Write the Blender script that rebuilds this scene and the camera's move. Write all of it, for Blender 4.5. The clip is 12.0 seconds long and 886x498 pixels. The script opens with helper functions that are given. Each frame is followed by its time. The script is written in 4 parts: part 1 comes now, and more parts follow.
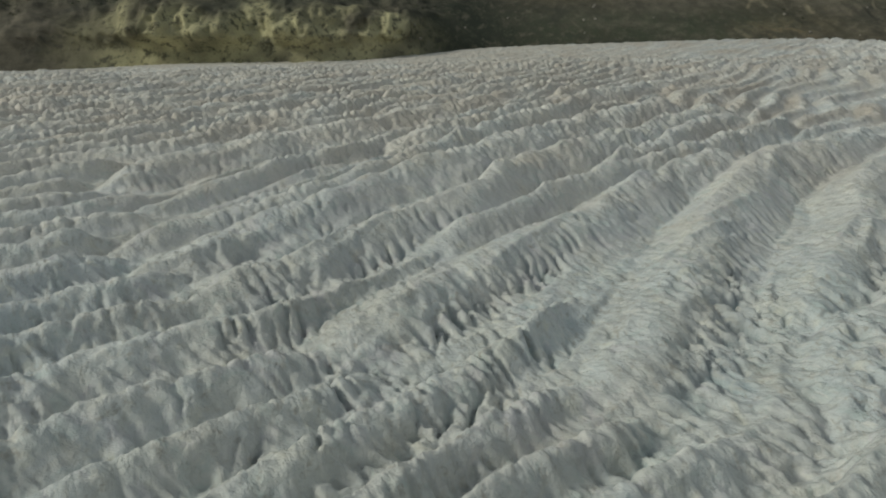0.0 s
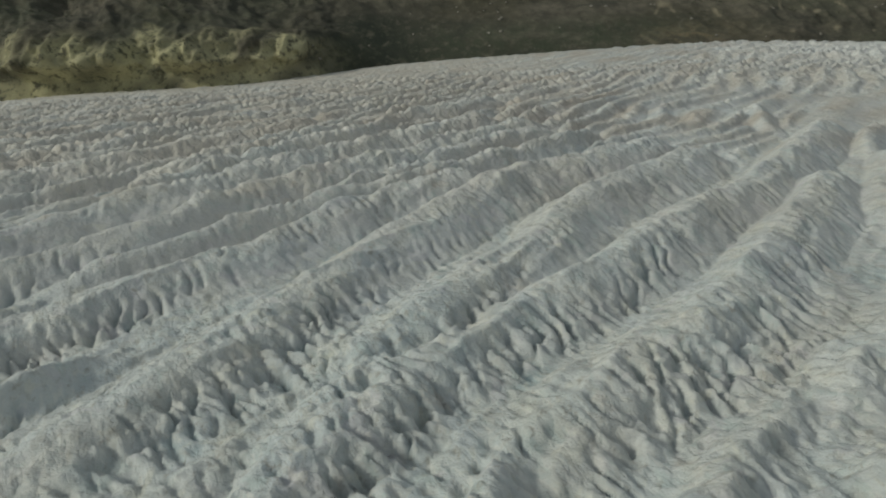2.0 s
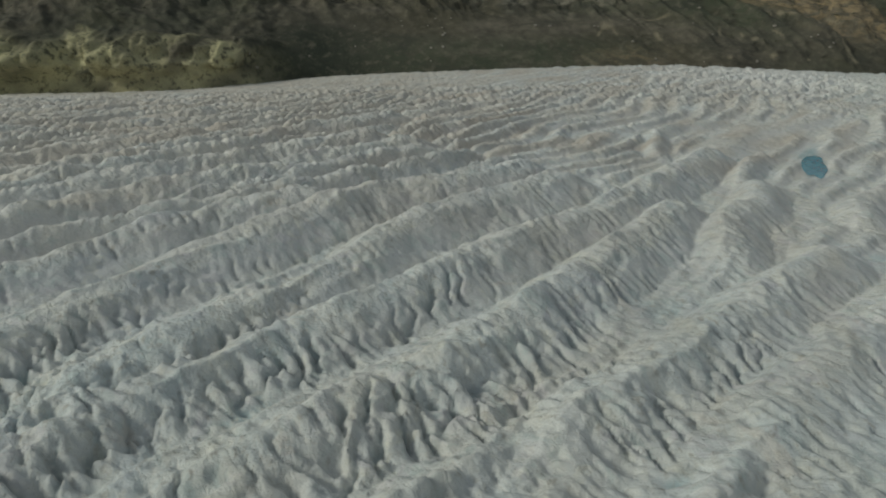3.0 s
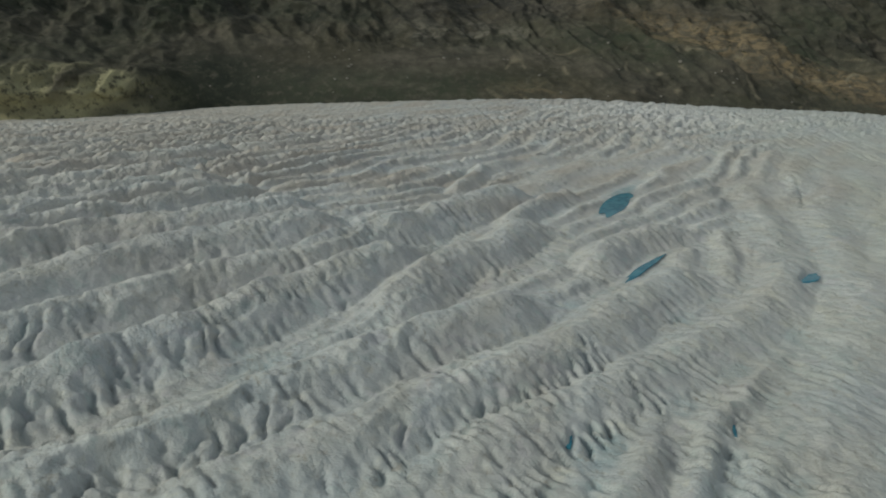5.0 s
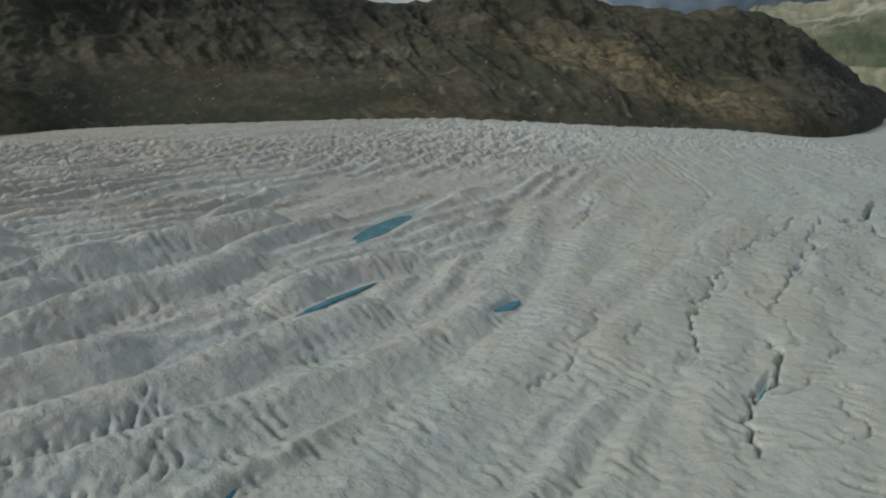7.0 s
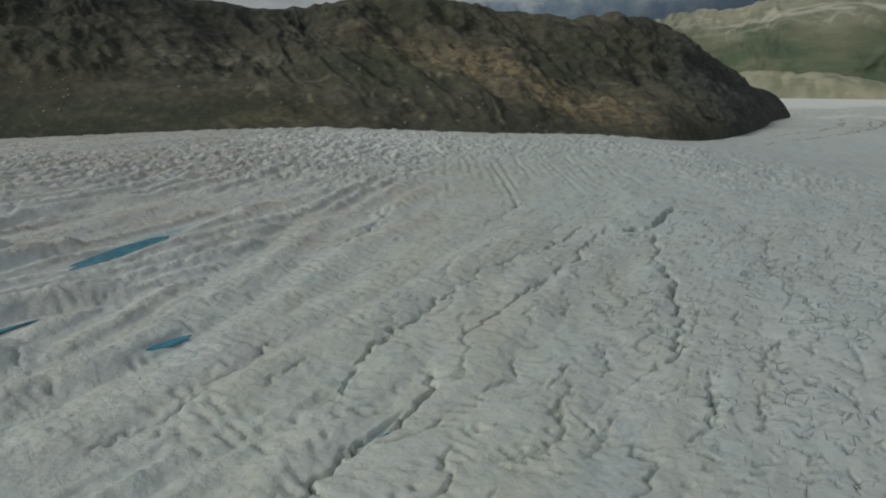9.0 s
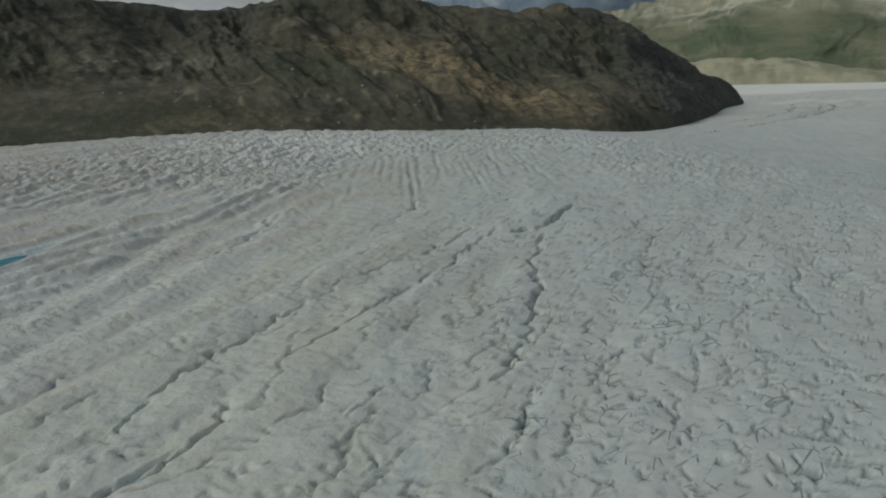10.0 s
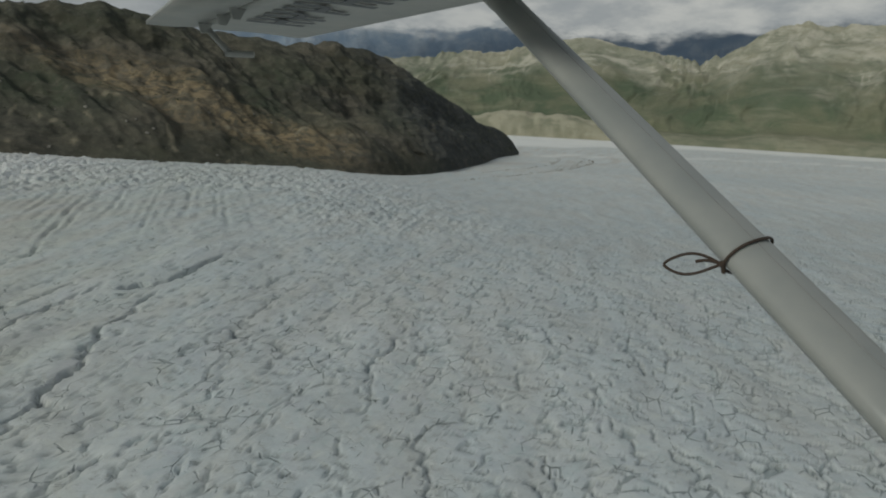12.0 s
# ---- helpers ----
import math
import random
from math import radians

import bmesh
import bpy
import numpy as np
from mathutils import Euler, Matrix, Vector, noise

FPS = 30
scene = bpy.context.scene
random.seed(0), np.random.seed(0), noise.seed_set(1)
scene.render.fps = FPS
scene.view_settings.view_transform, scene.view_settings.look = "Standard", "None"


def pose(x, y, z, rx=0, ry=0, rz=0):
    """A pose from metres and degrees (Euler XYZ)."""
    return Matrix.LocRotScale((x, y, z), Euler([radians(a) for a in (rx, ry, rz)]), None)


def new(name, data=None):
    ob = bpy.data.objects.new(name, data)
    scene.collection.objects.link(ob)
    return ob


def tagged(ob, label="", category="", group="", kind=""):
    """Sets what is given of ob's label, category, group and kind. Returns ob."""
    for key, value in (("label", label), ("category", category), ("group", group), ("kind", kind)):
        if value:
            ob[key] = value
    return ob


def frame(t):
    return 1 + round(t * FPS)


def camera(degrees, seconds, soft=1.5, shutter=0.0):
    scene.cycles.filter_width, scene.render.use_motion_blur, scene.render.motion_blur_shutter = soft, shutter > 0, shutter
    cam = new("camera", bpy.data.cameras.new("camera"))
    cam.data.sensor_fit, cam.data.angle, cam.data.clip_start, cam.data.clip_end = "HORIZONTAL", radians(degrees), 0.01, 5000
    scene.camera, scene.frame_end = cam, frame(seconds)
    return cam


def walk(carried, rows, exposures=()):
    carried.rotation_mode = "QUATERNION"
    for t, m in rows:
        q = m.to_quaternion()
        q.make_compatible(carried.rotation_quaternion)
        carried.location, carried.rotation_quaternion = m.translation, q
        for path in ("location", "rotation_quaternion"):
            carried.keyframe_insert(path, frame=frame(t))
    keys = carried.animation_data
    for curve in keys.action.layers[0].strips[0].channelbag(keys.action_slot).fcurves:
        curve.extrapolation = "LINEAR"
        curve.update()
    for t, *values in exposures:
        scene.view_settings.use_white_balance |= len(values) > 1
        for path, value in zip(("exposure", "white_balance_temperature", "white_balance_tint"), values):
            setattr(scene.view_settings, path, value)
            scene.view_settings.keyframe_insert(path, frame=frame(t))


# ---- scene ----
cam = camera(66.1, 12.0, soft=1.95)
METRES, EYE, TILT, LEAN, TURN = 429.0, 51.48, -21.0, 0.0, 0.0
ROWS = [
    (0.0, 0.0, 0.0, 0.0, 0.0, 0.0, -0.0),
    (0.5, 0.0437, 0.0044, 0.0025, -0.47, 0.92, 0.63),
    (1.0, 0.0865, 0.0094, 0.0038, -1.16, 1.66, 1.1),
    (1.5, 0.129, 0.0141, 0.0058, -1.21, 1.39, 2.63),
    (2.0, 0.1713, 0.0191, 0.0072, -0.25, 1.12, 2.53),
    (2.5, 0.2148, 0.0233, 0.009, -0.35, 1.4, 1.64),
    (3.0, 0.2569, 0.0278, 0.0105, -2.2, 2.08, 0.96),
    (5.0, 0.4273, 0.0422, 0.0171, -3.46, 4.52, 0.7),
    (5.5, 0.466, 0.0459, 0.0189, -4.93, 4.88, 1.7),
    (6.0, 0.5103, 0.0499, 0.02, -5.72, 5.98, 2.16),
    (6.5, 0.5483, 0.0537, 0.0214, -6.39, 6.03, 2.3),
    (7.0, 0.5926, 0.0573, 0.0227, -7.12, 6.0, 2.2),
    (7.5, 0.6306, 0.0609, 0.0236, -8.14, 5.78, 2.24),
    (9.5, 0.793, 0.0765, 0.0296, -12.18, 6.34, 5.49),
    (10.0, 0.8357, 0.0796, 0.0312, -12.65, 5.91, 6.6),
    (10.5, 0.8731, 0.0821, 0.0334, -13.12, 5.92, 6.73),
    (11.0, 0.9158, 0.0833, 0.0347, -16.71, 7.97, 7.16),
    (11.5, 0.9527, 0.0849, 0.0366, -22.09, 8.45, 7.27),
    (12.0, 0.9949, 0.0891, 0.0379, -27.81, 7.09, 7.04),
]
walk(cam, [(t, pose(0, 0, EYE, TILT, LEAN, TURN) @ pose(METRES * x, METRES * y, METRES * z, 90 + pitch, roll, yaw)) for t, x, y, z, yaw, pitch, roll in ROWS],
     exposures=[(0.0, -0.33, 6650, 0), (3.0, -0.45, 6550, 0), (7.0, -0.54, 6350, 1), (12.0, -0.60, 6270, 2)])

# ---- sun, sky and exposure ----
SUN_AZ, SUN_EL = 105.0, 31.0          # degrees left of straight ahead, and above the horizon
world = bpy.data.worlds.new("sky")
scene.world = world
world.use_nodes = True
wn, wl = world.node_tree.nodes, world.node_tree.links
wn.clear()
w_out = wn.new("ShaderNodeOutputWorld")
w_bg = wn.new("ShaderNodeBackground")
w_sky = wn.new("ShaderNodeTexSky")
w_sky.sky_type, w_sky.sun_disc = "NISHITA", False
w_sky.sun_elevation, w_sky.sun_rotation = radians(SUN_EL), radians(-SUN_AZ)
w_sky.air_density, w_sky.dust_density = 1.0, 2.0
w_geo = wn.new("ShaderNodeTexCoord")
w_map = wn.new("ShaderNodeMapping")
w_map.inputs["Scale"].default_value = (1.0, 1.0, 3.2)
w_noise = wn.new("ShaderNodeTexNoise")
w_noise.inputs["Scale"].default_value, w_noise.inputs["Detail"].default_value, w_noise.inputs["Roughness"].default_value = 2.0, 5.0, 0.5
w_ramp = wn.new("ShaderNodeValToRGB")
w_ramp.color_ramp.elements[0].position, w_ramp.color_ramp.elements[0].color = 0.30, (3.7, 4.0, 4.5, 1)
w_ramp.color_ramp.elements[1].position, w_ramp.color_ramp.elements[1].color = 0.66, (5.3, 5.5, 5.75, 1)
w_mix = wn.new("ShaderNodeMixRGB")
w_mix.inputs["Fac"].default_value = 0.88
w_bg.inputs["Strength"].default_value = 0.070
wl.new(w_geo.outputs["Generated"], w_map.inputs["Vector"])
wl.new(w_map.outputs["Vector"], w_noise.inputs["Vector"])
wl.new(w_noise.outputs["Fac"], w_ramp.inputs["Fac"])
wl.new(w_sky.outputs["Color"], w_mix.inputs["Color1"])
wl.new(w_ramp.outputs["Color"], w_mix.inputs["Color2"])
wl.new(w_mix.outputs["Color"], w_bg.inputs["Color"])
wl.new(w_bg.outputs["Background"], w_out.inputs["Surface"])

sun = new("sun", bpy.data.lights.new("sun", "SUN"))
sun.data.energy, sun.data.angle, sun.data.color = 2.0, radians(14.0), (1.0, 0.945, 0.86)
toward = Vector((-math.sin(radians(SUN_AZ)) * math.cos(radians(SUN_EL)), math.cos(radians(SUN_AZ)) * math.cos(radians(SUN_EL)), math.sin(radians(SUN_EL))))
sun.matrix_world = toward.to_track_quat("Z", "Y").to_matrix().to_4x4()


# ---- noise and small maths ----
UNIT = 0.715                          # the plan below is drawn in steps of this many metres


def fade(a, b, v):
    """0 below a, 1 above b, smooth between."""
    k = np.clip((np.asarray(v, np.float32) - a) / (b - a), 0, 1)
    return k * k * (3 - 2 * k)


def bell(v, middle, half):
    k = np.clip(1 - np.abs(np.asarray(v, np.float32) - middle) / half, 0, 1)
    return k * k * (3 - 2 * k)


SHUFFLE = np.random.RandomState(7).permutation(1024).astype(np.int32)
SLANT = np.linspace(0, 2 * np.pi, 1024, endpoint=False)
SLANT_X, SLANT_Y = np.cos(SLANT).astype(np.float32), np.sin(SLANT).astype(np.float32)


def grain(x, y, seed=0):
    """Gradient noise, about -1 to 1, with cells one unit wide."""
    x, y = np.broadcast_arrays(np.asarray(x, np.float32), np.asarray(y, np.float32))
    xi, yi = np.floor(x).astype(np.int32), np.floor(y).astype(np.int32)
    xf, yf = x - xi, y - yi
    u, v = xf * xf * (3 - 2 * xf), yf * yf * (3 - 2 * yf)
    a, b = SHUFFLE[(xi + seed * 57) & 1023], SHUFFLE[(xi + 1 + seed * 57) & 1023]
    y0, y1 = yi + seed * 131, yi + 1 + seed * 131

    def corner(column, row, dx, dy):
        h = SHUFFLE[(column + row) & 1023]
        return SLANT_X[h] * dx + SLANT_Y[h] * dy

    low = corner(a, y0, xf, yf) * (1 - u) + corner(b, y0, xf - 1, yf) * u
    high = corner(a, y1, xf, yf - 1) * (1 - u) + corner(b, y1, xf - 1, yf - 1) * u
    return (low * (1 - v) + high * v) * 1.5


def layers(x, y, octaves, seed=0, gain=0.5, ridged=False):
    total, size = 0.0, 1.0
    for i in range(octaves):
        n = grain(x * 2.03 ** i, y * 2.03 ** i, seed + 17 * i)
        total = total + size * ((1 - 2 * np.abs(n)) if ridged else n)
        size *= gain
    return total


def curve_through(v, knots):
    """A value along v, gliding between (v, value) knots."""
    k = np.array(knots, float)
    xs, ys = k[:, 0], k[:, 1]
    i = np.clip(np.searchsorted(xs, v) - 1, 0, len(xs) - 2)
    slopes = np.gradient(ys, xs)
    w = xs[i + 1] - xs[i]
    s = np.clip((v - xs[i]) / w, 0, 1)
    return (ys[i] * (1 + 2 * s) * (1 - s) ** 2 + ys[i + 1] * s * s * (3 - 2 * s)
            + w * slopes[i] * s * (1 - s) ** 2 - w * slopes[i + 1] * s * s * (1 - s))


def around(x, y, line, margin):
    """Which places lie near a bent line."""
    xs, ys = [p[0] for p in line], [p[1] for p in line]
    return np.nonzero((x > min(xs) - margin) & (x < max(xs) + margin) & (y > min(ys) - margin) & (y < max(ys) + margin))


def along(x, y, line):
    """Distance from a bent line, on its right side positive, and the way along it in metres, with its length."""
    best = np.full(x.shape, 1e9, np.float32)
    side, way, done = np.zeros(x.shape, np.float32), np.zeros(x.shape, np.float32), 0.0
    for (ax, ay), (bx, by) in zip(line, line[1:]):
        length = math.hypot(bx - ax, by - ay)
        ux, uy = (bx - ax) / length, (by - ay) / length
        s = (x - ax) * ux + (y - ay) * uy
        q = (x - ax) * uy - (y - ay) * ux
        k = np.clip(s, 0, length)
        d = np.hypot(q, s - k)
        near = d < best
        best = np.where(near, d, best)
        side = np.where(near, np.where(q < 0, -d, d), side)
        way = np.where(near, done + k, way)
        done += length
    return side, way, done


def sheet(name, X, Y, Z, material, attributes=None):
    """A smooth mesh over a grid of places, with values of its own at every corner."""
    rows, cols = X.shape
    mesh = bpy.data.meshes.new(name)
    n = rows * cols
    mesh.vertices.add(n)
    mesh.vertices.foreach_set("co", (np.stack([X, Y, Z], -1) * UNIT).astype(np.float32).ravel())
    i = np.arange(n).reshape(rows, cols)
    quads = np.stack([i[:-1, :-1], i[:-1, 1:], i[1:, 1:], i[1:, :-1]], -1).reshape(-1, 4)
    mesh.loops.add(quads.size)
    mesh.loops.foreach_set("vertex_index", quads.ravel().astype(np.int32))
    mesh.polygons.add(len(quads))
    mesh.polygons.foreach_set("loop_start", np.arange(0, quads.size, 4, dtype=np.int32))
    mesh.update(calc_edges=True)
    mesh.polygons.foreach_set("use_smooth", np.ones(len(quads), bool))
    for key, values in (attributes or {}).items():
        layer = mesh.attributes.new(key, "FLOAT", "POINT")
        layer.data.foreach_set("value", values.astype(np.float32).ravel())
    mesh.materials.append(material)
    return new(name, mesh)


# ---- materials ----
class Shader:
    """A small writer of node materials."""

    def __init__(self, name, roughness=0.7, specular=0.3):
        self.material = bpy.data.materials.new(name)
        self.material.use_nodes = True
        self.nodes, self.links = self.material.node_tree.nodes, self.material.node_tree.links
        self.surface = self.nodes["Principled BSDF"]
        self.surface.inputs["Roughness"].default_value = roughness
        self.surface.inputs["Specular IOR Level"].default_value = specular
        self.places = self.nodes.new("ShaderNodeNewGeometry").outputs["Position"]
        self.places = self.mapped((1 / UNIT, 1 / UNIT, 1 / UNIT))

    def put(self, value, socket):
        if hasattr(value, "links"):
            self.links.new(value, socket)
        elif isinstance(value, tuple):
            socket.default_value = (*value, 1) if len(value) == 3 and len(socket.default_value) == 4 else value
        else:
            socket.default_value = value

    def mapped(self, scale=(1, 1, 1), turn=(0, 0, 0), source=None):
        node = self.nodes.new("ShaderNodeMapping")
        node.inputs["Scale"].default_value = scale
        node.inputs["Rotation"].default_value = [radians(a) for a in turn]
        self.links.new(source or self.places, node.inputs["Vector"])
        return node.outputs["Vector"]

    def noise(self, scale, detail=4.0, rough=0.55, vector=None, warp=0.0):
        node = self.nodes.new("ShaderNodeTexNoise")
        self.links.new(vector or self.places, node.inputs["Vector"])
        for key, value in (("Scale", scale), ("Detail", detail), ("Roughness", rough), ("Distortion", warp)):
            node.inputs[key].default_value = value
        return node.outputs["Fac"]

    def cells(self, scale, vector=None, edge=True, feature=""):
        node = self.nodes.new("ShaderNodeTexVoronoi")
        node.feature = feature or ("DISTANCE_TO_EDGE" if edge else "F1")
        self.links.new(vector or self.places, node.inputs["Vector"])
        node.inputs["Scale"].default_value = scale
        return node.outputs["Distance"]

    def value(self, key):
        node = self.nodes.new("ShaderNodeAttribute")
        node.attribute_name = key
        return node.outputs["Fac"]

    def ramp(self, factor, low, high, to_low=0.0, to_high=1.0):
        node = self.nodes.new("ShaderNodeMapRange")
        node.interpolation_type = "SMOOTHSTEP"
        for key, value in (("From Min", low), ("From Max", high), ("To Min", to_low), ("To Max", to_high)):
            node.inputs[key].default_value = value
        self.links.new(factor, node.inputs["Value"])
        return node.outputs["Result"]

    def math(self, kind, a, b=0.0):
        node = self.nodes.new("ShaderNodeMath")
        node.operation = kind
        self.put(a, node.inputs[0])
        self.put(b, node.inputs[1])
        return node.outputs["Value"]

    def mix(self, factor, a, b):
        node = self.nodes.new("ShaderNodeMixRGB")
        self.put(factor, node.inputs["Fac"])
        self.put(a, node.inputs["Color1"])
        self.put(b, node.inputs["Color2"])
        return node.outputs["Color"]

    def bump(self, height, distance, strength=1.0, after=None):
        node = self.nodes.new("ShaderNodeBump")
        node.inputs["Distance"].default_value, node.inputs["Strength"].default_value = distance, strength
        self.links.new(height, node.inputs["Height"])
        if after:
            self.links.new(after, node.inputs["Normal"])
        return node.outputs["Normal"]

    def done(self, colour, normal=None, roughness=None):
        self.put(colour, self.surface.inputs["Base Color"])
        if normal:
            self.links.new(normal, self.surface.inputs["Normal"])
        if roughness is not None:
            self.put(roughness, self.surface.inputs["Roughness"])
        return self.material


def glacier_ice():
    s = Shader("weathered_ice", 0.62, 0.25)
    big = s.noise(0.012, 5, 0.6)
    mid = s.noise(0.09, 5, 0.6)
    fine = s.noise(0.9, 6, 0.65)
    colour = s.mix(s.ramp(big, 0.35, 0.65), (0.60, 0.64, 0.645), (0.70, 0.71, 0.69))
    colour = s.mix(s.ramp(mid, 0.40, 0.72, 0, 0.45), colour, (0.53, 0.58, 0.60))
    flow = s.mapped((0.10, 0.022, 0.05), (0, 0, 40))
    streak = s.noise(1.0, 5, 0.6, flow, 0.4)
    colour = s.mix(s.ramp(streak, 0.46, 0.68, 0, 0.55), colour, (0.665, 0.655, 0.59))
    colour = s.mix(s.ramp(streak, 0.50, 0.32, 0, 0.45), colour, (0.565, 0.60, 0.64))
    colour = s.mix(s.math("MULTIPLY", s.value("dust"), s.ramp(fine, 0.25, 0.6, 0.25, 0.9)), colour, (0.46, 0.415, 0.355))
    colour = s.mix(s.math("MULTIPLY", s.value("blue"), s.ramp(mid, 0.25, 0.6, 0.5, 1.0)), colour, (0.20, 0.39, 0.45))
    # bare grey ice on the ridges' near faces, deepening their shade in the colour
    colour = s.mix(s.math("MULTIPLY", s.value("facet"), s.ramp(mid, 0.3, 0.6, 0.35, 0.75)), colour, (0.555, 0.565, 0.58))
    # fine cracks: silt, refrozen water and the shade of their depth, all as colour
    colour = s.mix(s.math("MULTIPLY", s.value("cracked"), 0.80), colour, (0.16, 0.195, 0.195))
    colour = s.mix(s.math("MULTIPLY", s.value("whiter"), 0.82), colour, (0.87, 0.872, 0.855))
    blotch = s.noise(0.16, 5, 0.62, None, 0.6)
    other = s.noise(0.11, 5, 0.6, s.mapped((1, 1, 1), (0, 0, 63)), 0.8)
    colour = s.mix(s.ramp(blotch, 0.52, 0.68, 0, 0.55), colour, (0.47, 0.555, 0.545))
    colour = s.mix(s.ramp(blotch, 0.46, 0.30, 0, 0.50), colour, (0.70, 0.695, 0.60))
    colour = s.mix(s.ramp(other, 0.55, 0.70, 0, 0.45), colour, (0.575, 0.555, 0.60))
    colour = s.mix(s.ramp(other, 0.42, 0.30, 0, 0.35), colour, (0.50, 0.475, 0.42))
    grit = s.noise(0.42, 6, 0.68, s.mapped((1.0, 0.7, 1.0), (0, 0, 40)), 0.3)
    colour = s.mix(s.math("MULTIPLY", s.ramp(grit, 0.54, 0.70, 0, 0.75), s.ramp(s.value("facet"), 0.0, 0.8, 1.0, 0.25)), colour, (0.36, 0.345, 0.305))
    colour = s.mix(s.ramp(grit, 0.46, 0.30, 0, 0.30), colour, (0.76, 0.76, 0.73))
    colour = s.mix(s.math("MULTIPLY", s.value("warm"), s.ramp(grit, 0.35, 0.6, 0.65, 0.40)), colour, (0.70, 0.645, 0.555))
    colour = s.mix(s.math("MULTIPLY", s.value("cream"), s.ramp(blotch, 0.3, 0.6, 0.75, 0.45)), colour, (0.655, 0.67, 0.565))
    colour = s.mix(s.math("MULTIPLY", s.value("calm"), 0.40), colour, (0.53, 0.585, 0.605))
    # weathered crust, combed down the faces of the ridges
    across = s.mapped((1, 1, 1), (0, 0, -30))
    hatch = s.noise(1.0, 5, 0.62, s.mapped((0.50, 0.13, 0.3), source=across), 0.5)
    colour = s.mix(s.math("MULTIPLY", s.ramp(hatch, 0.53, 0.68, 0, 0.55), s.value("rough")), colour, (0.42, 0.425, 0.40))
    colour = s.mix(s.math("MULTIPLY", s.ramp(hatch, 0.47, 0.33, 0, 0.50), s.value("rough")), colour, (0.77, 0.765, 0.72))
    stain = s.noise(0.055, 5, 0.6, None, 0.7)
    colour = s.mix(s.math("MULTIPLY", s.ramp(stain, 0.60, 0.72, 0, 0.32), s.ramp(s.value("calm"), 0.2, 0.9, 1.0, 0.2)), colour, (0.63, 0.545, 0.46))
    # angular fine cracks in the smooth ice
    plates = s.cells(0.15, s.mapped((0.75, 1.35, 1.0), source=s.mapped((1, 1, 1), (0, 0, -35))))
    small = s.cells(0.34, s.mapped((0.8, 1.3, 1.0), source=s.mapped((1, 1, 1), (0, 0, 20))))
    torn = s.noise(0.10, 4, 0.6, None, 0.4)
    joint = s.math("MULTIPLY", s.ramp(plates, 0.050, 0.012), s.ramp(torn, 0.52, 0.62))
    joint = s.math("MAXIMUM", joint, s.math("MULTIPLY", s.ramp(small, 0.060, 0.015, 0, 0.5), s.ramp(torn, 0.46, 0.36)))
    joint = s.math("MULTIPLY", joint, s.ramp(s.value("calm"), 0.15, 0.7))
    colour = s.mix(s.math("MULTIPLY", joint, 0.60), colour, (0.19, 0.225, 0.225))
    colour = s.mix(s.math("MULTIPLY", s.value("dust"), s.ramp(blotch, 0.3, 0.65, 0.45, 0.80)), colour, (0.53, 0.465, 0.40))
    normal = s.bump(s.math("MULTIPLY", s.noise(0.22, 4, 0.5), s.ramp(s.value("calm"), 0.0, 1.0, 1.0, 0.3)), 1.4, 0.5)
    normal = s.bump(fine, 0.25, 0.28, normal)
    normal = s.bump(s.math("MULTIPLY", hatch, s.value("rough")), 1.1, 0.5, normal)
    normal = s.bump(s.math("SUBTRACT", 1.0, joint), 0.5, 0.6, normal)
    crust = s.noise(0.75, 4, 0.55, s.mapped((0.45, 0.95, 1.0), (0, 0, -8)), 0.6)
    normal = s.bump(s.math("MULTIPLY", crust, s.value("rough")), 0.9, 0.45, normal)
    blocks = s.noise(0.15, 3, 0.5, None, 0.4)
    normal = s.bump(s.math("MULTIPLY", s.math("ABSOLUTE", s.math("SUBTRACT", blocks, 0.5)), s.value("serac")), 6.0, 0.55, normal)
    colour = s.mix(s.math("MULTIPLY", s.ramp(crust, 0.46, 0.28, 0, 0.35), s.value("rough")), colour, (0.50, 0.535, 0.54))
    # brightness of the sunlit far ice, put into its colour
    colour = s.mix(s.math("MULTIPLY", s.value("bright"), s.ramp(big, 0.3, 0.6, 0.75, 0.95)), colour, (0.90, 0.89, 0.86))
    return s.done(colour, normal)


